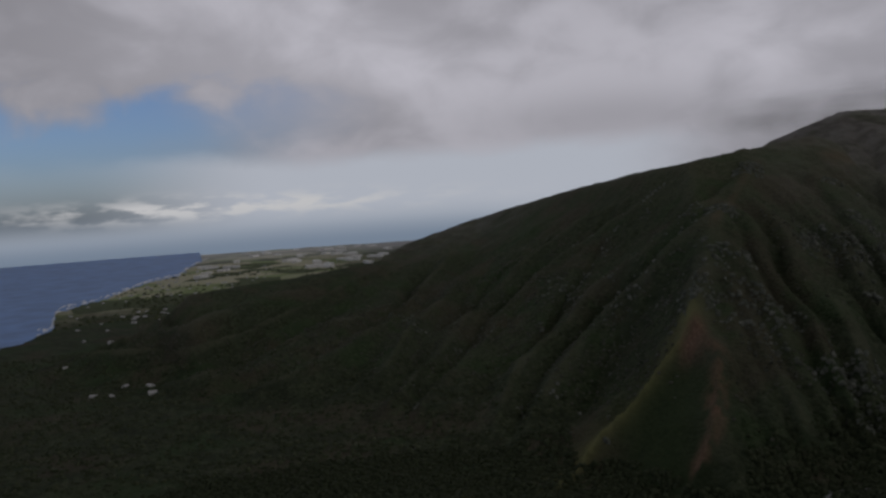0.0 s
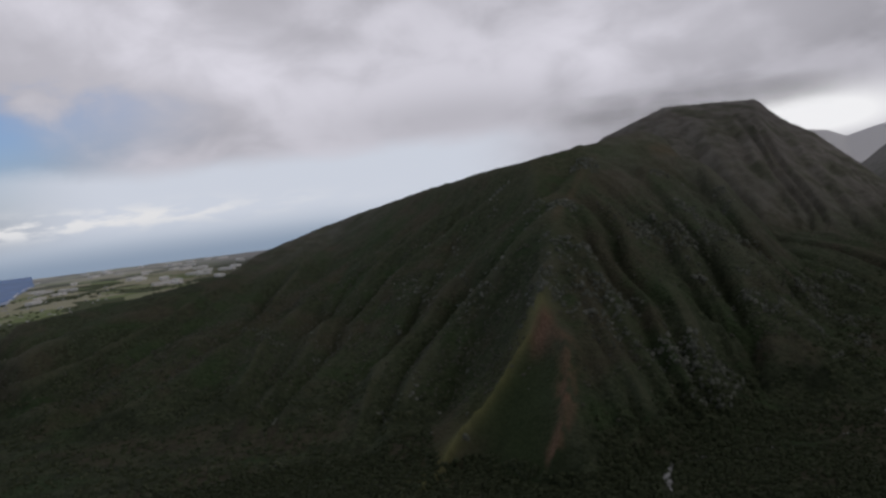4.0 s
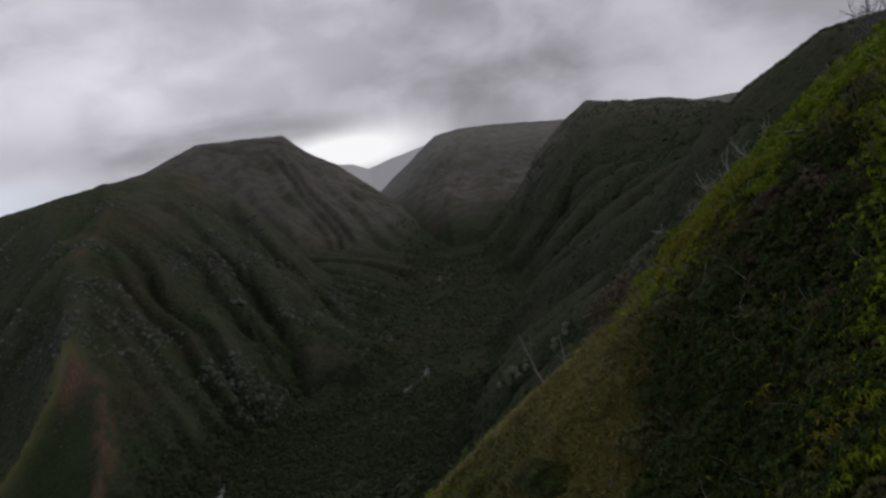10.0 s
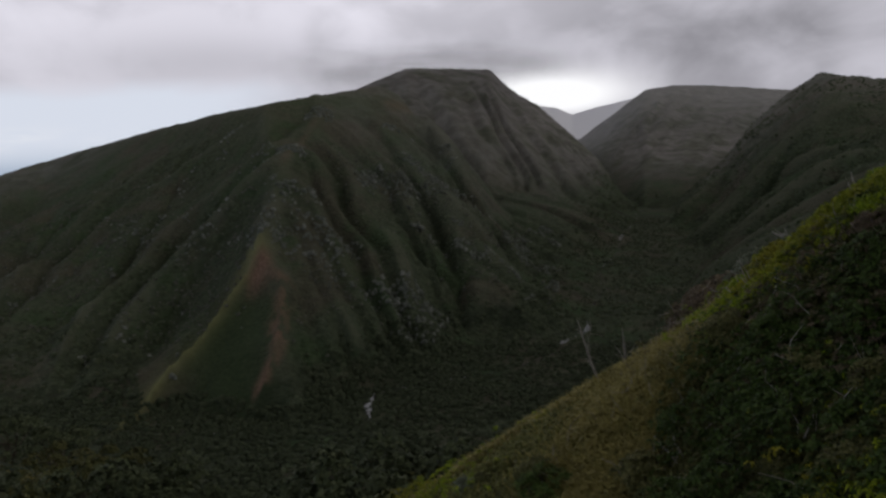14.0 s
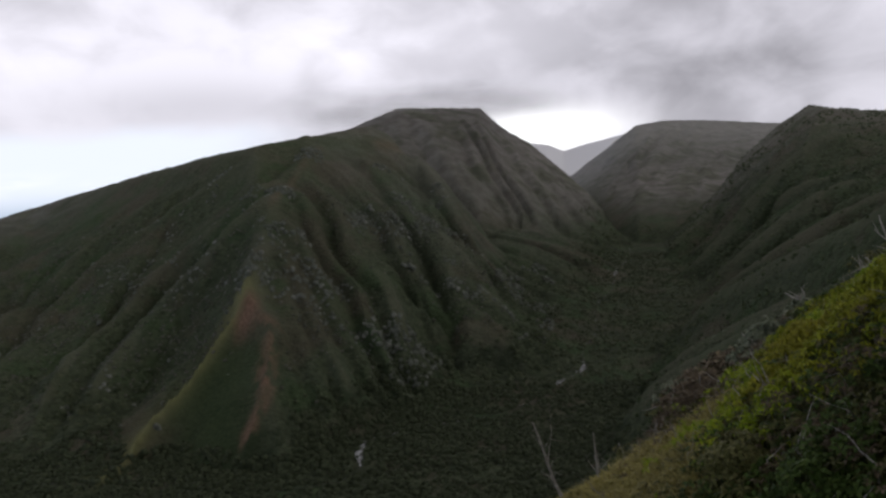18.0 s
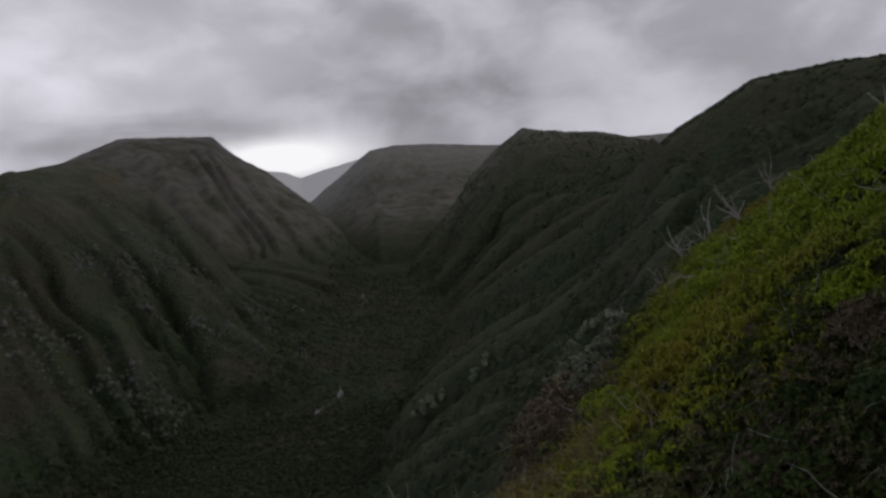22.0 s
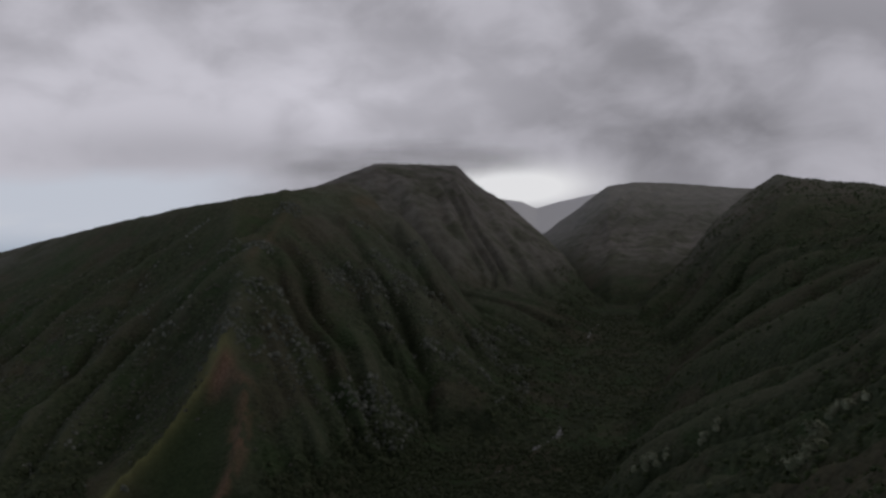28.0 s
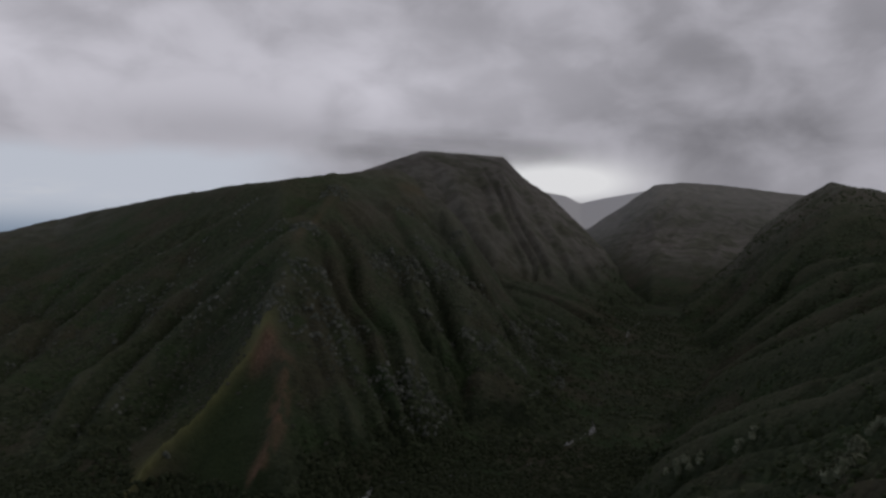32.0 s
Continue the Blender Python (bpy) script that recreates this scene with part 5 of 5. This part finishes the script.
def woods():
    def valley(n, a0, a1, d0, d1, small, large, tufts):
        x, y = far_spots(n, a0, a1, d0, d1)
        z, base, crest_, spur, u = height(x, y, True)
        s, t = slope_coords(x, y)
        facet = (np.abs(np.degrees(np.arctan2(x, y)) + 20.5) < 6) & (np.hypot(x, y) < 480) & (z - base > 5)
        k = (rng.rand(n) < smooth(-(z - base), -26, -6) * (0.55 + 0.45 * smooth(fbm(x / 50, y / 50, 3), 0.35, 0.5))) & (stream_side(x, y)[0] > 1.6) & ((x < -60) | (t > spur_edge(s) + 6)) & ~facet
        return x[k], y[k], (small + (large - small) * rng.rand(k.sum()) ** 1.6) * (0.7 + 0.6 * fbm(x[k] / 30 + 4, y[k] / 30, 2)), tufts
    for spots in (valley(30000, -64, 14, 150, 460, 1.1, 2.7, 6), valley(22000, -70, 16, 460, 1000, 1.2, 2.6, 3)):
        crowns("valley_woods", *spots, M_VALLEY, "dark green forest canopy on the valley floor", 0.85)
    x, y = far_spots(4500, -62, -24, 1150, 2300)
    z, base, crest_, spur, u = height(x, y, True)
    k = (rng.rand(len(x)) < (1 - smooth(np.hypot(x, y), 1300, 2300)) * smooth(fbm(x / 150, y / 150, 3), 0.35, 0.6)) & (z - base < 14) & (np.hypot(x, y) < coast_d(np.degrees(np.arctan2(x, y))) - 30)
    crowns("plain_woods", x[k], y[k], 3.0 + 3.0 * rng.rand(k.sum()), 2, M_TREE, "dark scattered woods on the coastal plain", 0.6)
    # scrub on the steep faces, thinner on the ribs
    x, y = far_spots(24000, -58, 13, 370, 940)
    z, base, crest_, spur, u = height(x, y, True)
    k = (z - base > 12) & (rng.rand(len(x)) < (0.15 + 0.85 * smooth(fbm(x / 40 + 7, y / 40, 3), 0.42, 0.62)) * smooth(u, 0.05, 0.2) * (1 - smooth(u, 0.5, 0.72)) * (1 - 0.7 * crest_)) & (soil_mask(x, y, z, u) < 0.1)
    crowns("slope_scrub", x[k], y[k], 0.8 + 1.1 * rng.rand(k.sum()), 3, M_HEATH, "dull olive scrub and small trees on the mountainside", 0.6)
    # silvery trees in the gullies of the main face
    x, y = far_spots(19000, -38, 6, 375, 760)
    z, base, crest_, spur, u = height(x, y, True)
    k = (z - base > 8) & ~((np.abs(np.degrees(np.arctan2(x, y)) + 18) < 5) & (np.hypot(x, y) < 470)) & (rng.rand(len(x)) < smooth(fbm(x / 30 + 21, y / 30 + 4, 3), 0.58, 0.66) * (0.25 + 0.75 * smooth(np.degrees(np.arctan2(x, y)), -19, -14)) * 0.9)
    crowns("silvery_trees", x[k], y[k], 1.0 + 1.5 * rng.rand(k.sum()) ** 1.5, 4, M_KUKUI, "pale silvery-green trees in the mountain's gullies", 0.8)
    # pale groves along the low spurs of the near valley side
    for line, n, large in (([(101, 228), (104, 227), (113, 238), (114, 241)], 42, 2.9), ([(114, 241), (130, 268), (136, 262), (139, 258)], 14, 2.7), ([(80, 336), (86, 333), (92, 331)], 14, 2.4), ([(102, 322), (112, 316)], 12, 2.2)):
        f = rng.rand(n) * (len(line) - 1)
        at = np.arange(len(line))
        x, y = np.interp(f, at, [q[0] for q in line]) + rng.randn(n) * 0.9, np.interp(f, at, [q[1] for q in line]) + rng.randn(n) * 1.2
        crowns("silvery_trees", x, y, large * (0.5 + 0.6 * rng.rand(n)), 7, M_GROVE, "grove of pale silvery-green trees on a low spur", 0.9)
    # the slopes on our own side of the valley
    x, y = far_spots(11000, 4, 62, 60, 560)
    z, base, crest_, spur, u = height(x, y, True)
    s, t = slope_coords(x, y)
    k = (z - base > 6) & (t > spur_edge(s) + 6) & (rng.rand(len(x)) < (0.25 + 0.75 * smooth(fbm(x / 45 + 2, y / 45, 3), 0.4, 0.6)) * (1 - 0.6 * crest_))
    crowns("hillside_scrub", x[k], y[k], 0.9 + 1.3 * rng.rand(k.sum()) ** 2, 4, M_WOOD, "dark green scrub and trees on the near valley side", 0.7)

    x, y = far_spots(6000, 8, 46, 600, 1200)
    z, base, crest_, spur, u = height(x, y, True)
    k = (z - base > 6) & (rng.rand(len(x)) < 0.2 + 0.8 * smooth(fbm(x / 60 + 2, y / 60, 3), 0.4, 0.6))
    crowns("cliff_scrub", x[k], y[k], 1.3 + 1.5 * rng.rand(k.sum()), 2, M_WOOD, "dark green scrub on the far valley wall", 0.6)


woods()


# ---- low cloud that wraps the summits ----
def cloud_material():
    m, t, p = material("cloud", 1.0)
    t.nodes.remove(p)
    n = noise_of(t, 0.010, 4, 0.5)
    a = calc(t, "MULTIPLY", ramp(t, n, 0.35, 0.6, 0.3, 1.0), attribute(t, "thick"))
    d = node(t, "ShaderNodeBsdfDiffuse", Color=(0.98, 0.98, 1.0, 1))
    tr = node(t, "ShaderNodeBsdfTranslucent", Color=(0.98, 0.98, 1.0, 1))
    both = node(t, "ShaderNodeMixShader", Fac=0.6, _1=d.outputs[0], _2=tr.outputs[0])
    mix = node(t, "ShaderNodeMixShader", Fac=a, _1=t.nodes.new("ShaderNodeBsdfTransparent").outputs[0], _2=both.outputs[0])
    t.links.new(mix.outputs[0], t.nodes["Material Output"].inputs[0])
    return m


def cloud(mat, a0, a1, d0, d1, z0, z1, layers, thick):
    """Stratus in thin wavy layers, fading out at its rim and towards its underside."""
    na, nd = 40, 12
    A, D = np.meshgrid(np.radians(np.linspace(a0, a1, na)), np.linspace(d0, d1, nd))
    x, y = (D * np.sin(A)).ravel(), (D * np.cos(A)).ravel()
    u, v = np.meshgrid(np.linspace(-1, 1, na), np.linspace(-1, 1, nd))
    rim = ((1 - smooth(np.abs(u), 0.5, 1.0)) * (1 - smooth(np.abs(v), 0.6, 1.0))).ravel()
    vs, fs, th, k = [], [], [], 0
    for q in range(layers):
        h = q / (layers - 1)
        z = z0 + (z1 - z0) * h + 7 * (fbm(x / 70 + 3, y / 70, 3) - 0.5)
        vs.append(np.stack([x, y, z], 1))
        fs.append(grid_faces(nd, na, False) + k)
        th.append(rim * thick * (0.25 + 0.75 * h))
        k += len(x)
    ob = link_mesh("cloud", np.concatenate(vs), np.concatenate(fs), mat, None, True)
    set_attribute(ob, "thick", np.concatenate(th))
    tagged(ob, "soft grey stratus cloud resting on the summits", "cloud", "", "stuff")


M_CLOUD = cloud_material()
cloud(M_CLOUD, -15, 8, 1050, 1750, 103, 126, 5, 0.22)


# ---- town on the coastal plain ----
def box(w, d, h, z0=0.0):
    v = np.array([(x * w / 2, y * d / 2, z0 + z * h) for z in (0, 1) for y in (-1, 1) for x in (-1, 1)], float)
    return v, np.array([(0, 1, 5, 4), (1, 3, 7, 5), (3, 2, 6, 7), (2, 0, 4, 6), (4, 5, 7, 6), (0, 2, 3, 1)])


def gable(w, d, z0, h, eaves=0.5):
    w, d = w / 2 + eaves, d / 2 + eaves
    v = np.array([(-w, -d, z0), (w, -d, z0), (w, d, z0), (-w, d, z0), (-w, 0, z0 + h), (w, 0, z0 + h)], float)
    return v, np.array([(0, 1, 5, 4), (2, 3, 4, 5), (3, 0, 4, 4), (1, 2, 5, 5), (0, 3, 2, 1)])


def house():
    root = thing("house", "small pale house with a light gable roof on the plain", "house", "houses on the plain")
    part("wall", box(13, 9, 4.5, -1.5), M_WALL, root)
    v, f = gable(13, 9, 3.0, 2.6)
    me = bpy.data.meshes.new("roof")
    me.from_pydata([tuple(p) for p in v], [], [(0, 1, 5, 4), (2, 3, 4, 5), (3, 0, 4), (1, 2, 5), (0, 3, 2, 1)])
    me.materials.append(M_ROOF)
    roof = new("roof", me)
    roof.parent = root
    return root


def hall():
    root = thing("warehouse", "long white flat-roofed warehouse on the coastal plain", "warehouse", "warehouses on the plain")
    part("wall", box(70, 26, 11, -2), M_HALL, root)
    part("roof", box(72, 28, 1.2, 9), M_HALL, root)
    return root


def town():
    spots = []
    for n, a0, a1, d0, d1 in ((14, -60, -50, 700, 1100), (110, -59, -45, 1150, 2300)):
        x, y = far_spots(n * 4, a0, a1, d0, d1)
        z, base, crest_, spur, u = height(x, y, True)
        az = np.degrees(np.arctan2(x, y))
        k = (z - base < 8) & (np.hypot(x, y) < coast_d(az) - 40)
        spots += [(a, b, rng.uniform(0.3, 0.55)) for a, b in list(zip(x[k], y[k]))[:n]]
    plant([house()], spots)
    x, y = far_spots(300, -50, -36, 1900, 3000)
    z, base, crest_, spur, u = height(x, y, True)
    az = np.degrees(np.arctan2(x, y))
    k = (z - base < 8) & (np.hypot(x, y) < coast_d(az) - 60)
    plant([hall()], [(a, b, rng.uniform(0.3, 0.75)) for a, b in list(zip(x[k], y[k]))[:45]])


town()


def surf():
    """Lines of breaking waves along the shore."""
    quads = []
    for row in range(3):
        a = np.linspace(-61, -48.9, 420)
        off = 12 + 26 * row + 16 * np.sin(a * 3.1 + row) * vnoise(a * 2, a * 0 + row)
        w = 16 * np.clip(vnoise(a * 6 + 30 * row, a * 0 + 5.0) - 0.35 - 0.12 * row, 0, 1) * (1.6 + 4 * (coast_d(a) / 2500))
        d = np.minimum(coast_d(a), 2880) + off
        r = np.radians(a)
        inner = np.stack([d * np.sin(r), d * np.cos(r), np.full(len(a), -140.6)], 1)
        outer = np.stack([(d + w) * np.sin(r), (d + w) * np.cos(r), np.full(len(a), -140.6)], 1)
        v = np.stack([inner, outer], 1).reshape(-1, 3)
        quads.append((v, grid_faces(len(a), 2, False)))
    v, f = merge(quads)
    tagged(link_mesh("surf", v, f, M_FOAM), "white surf breaking along the shore", "surf", "", "stuff")


surf()
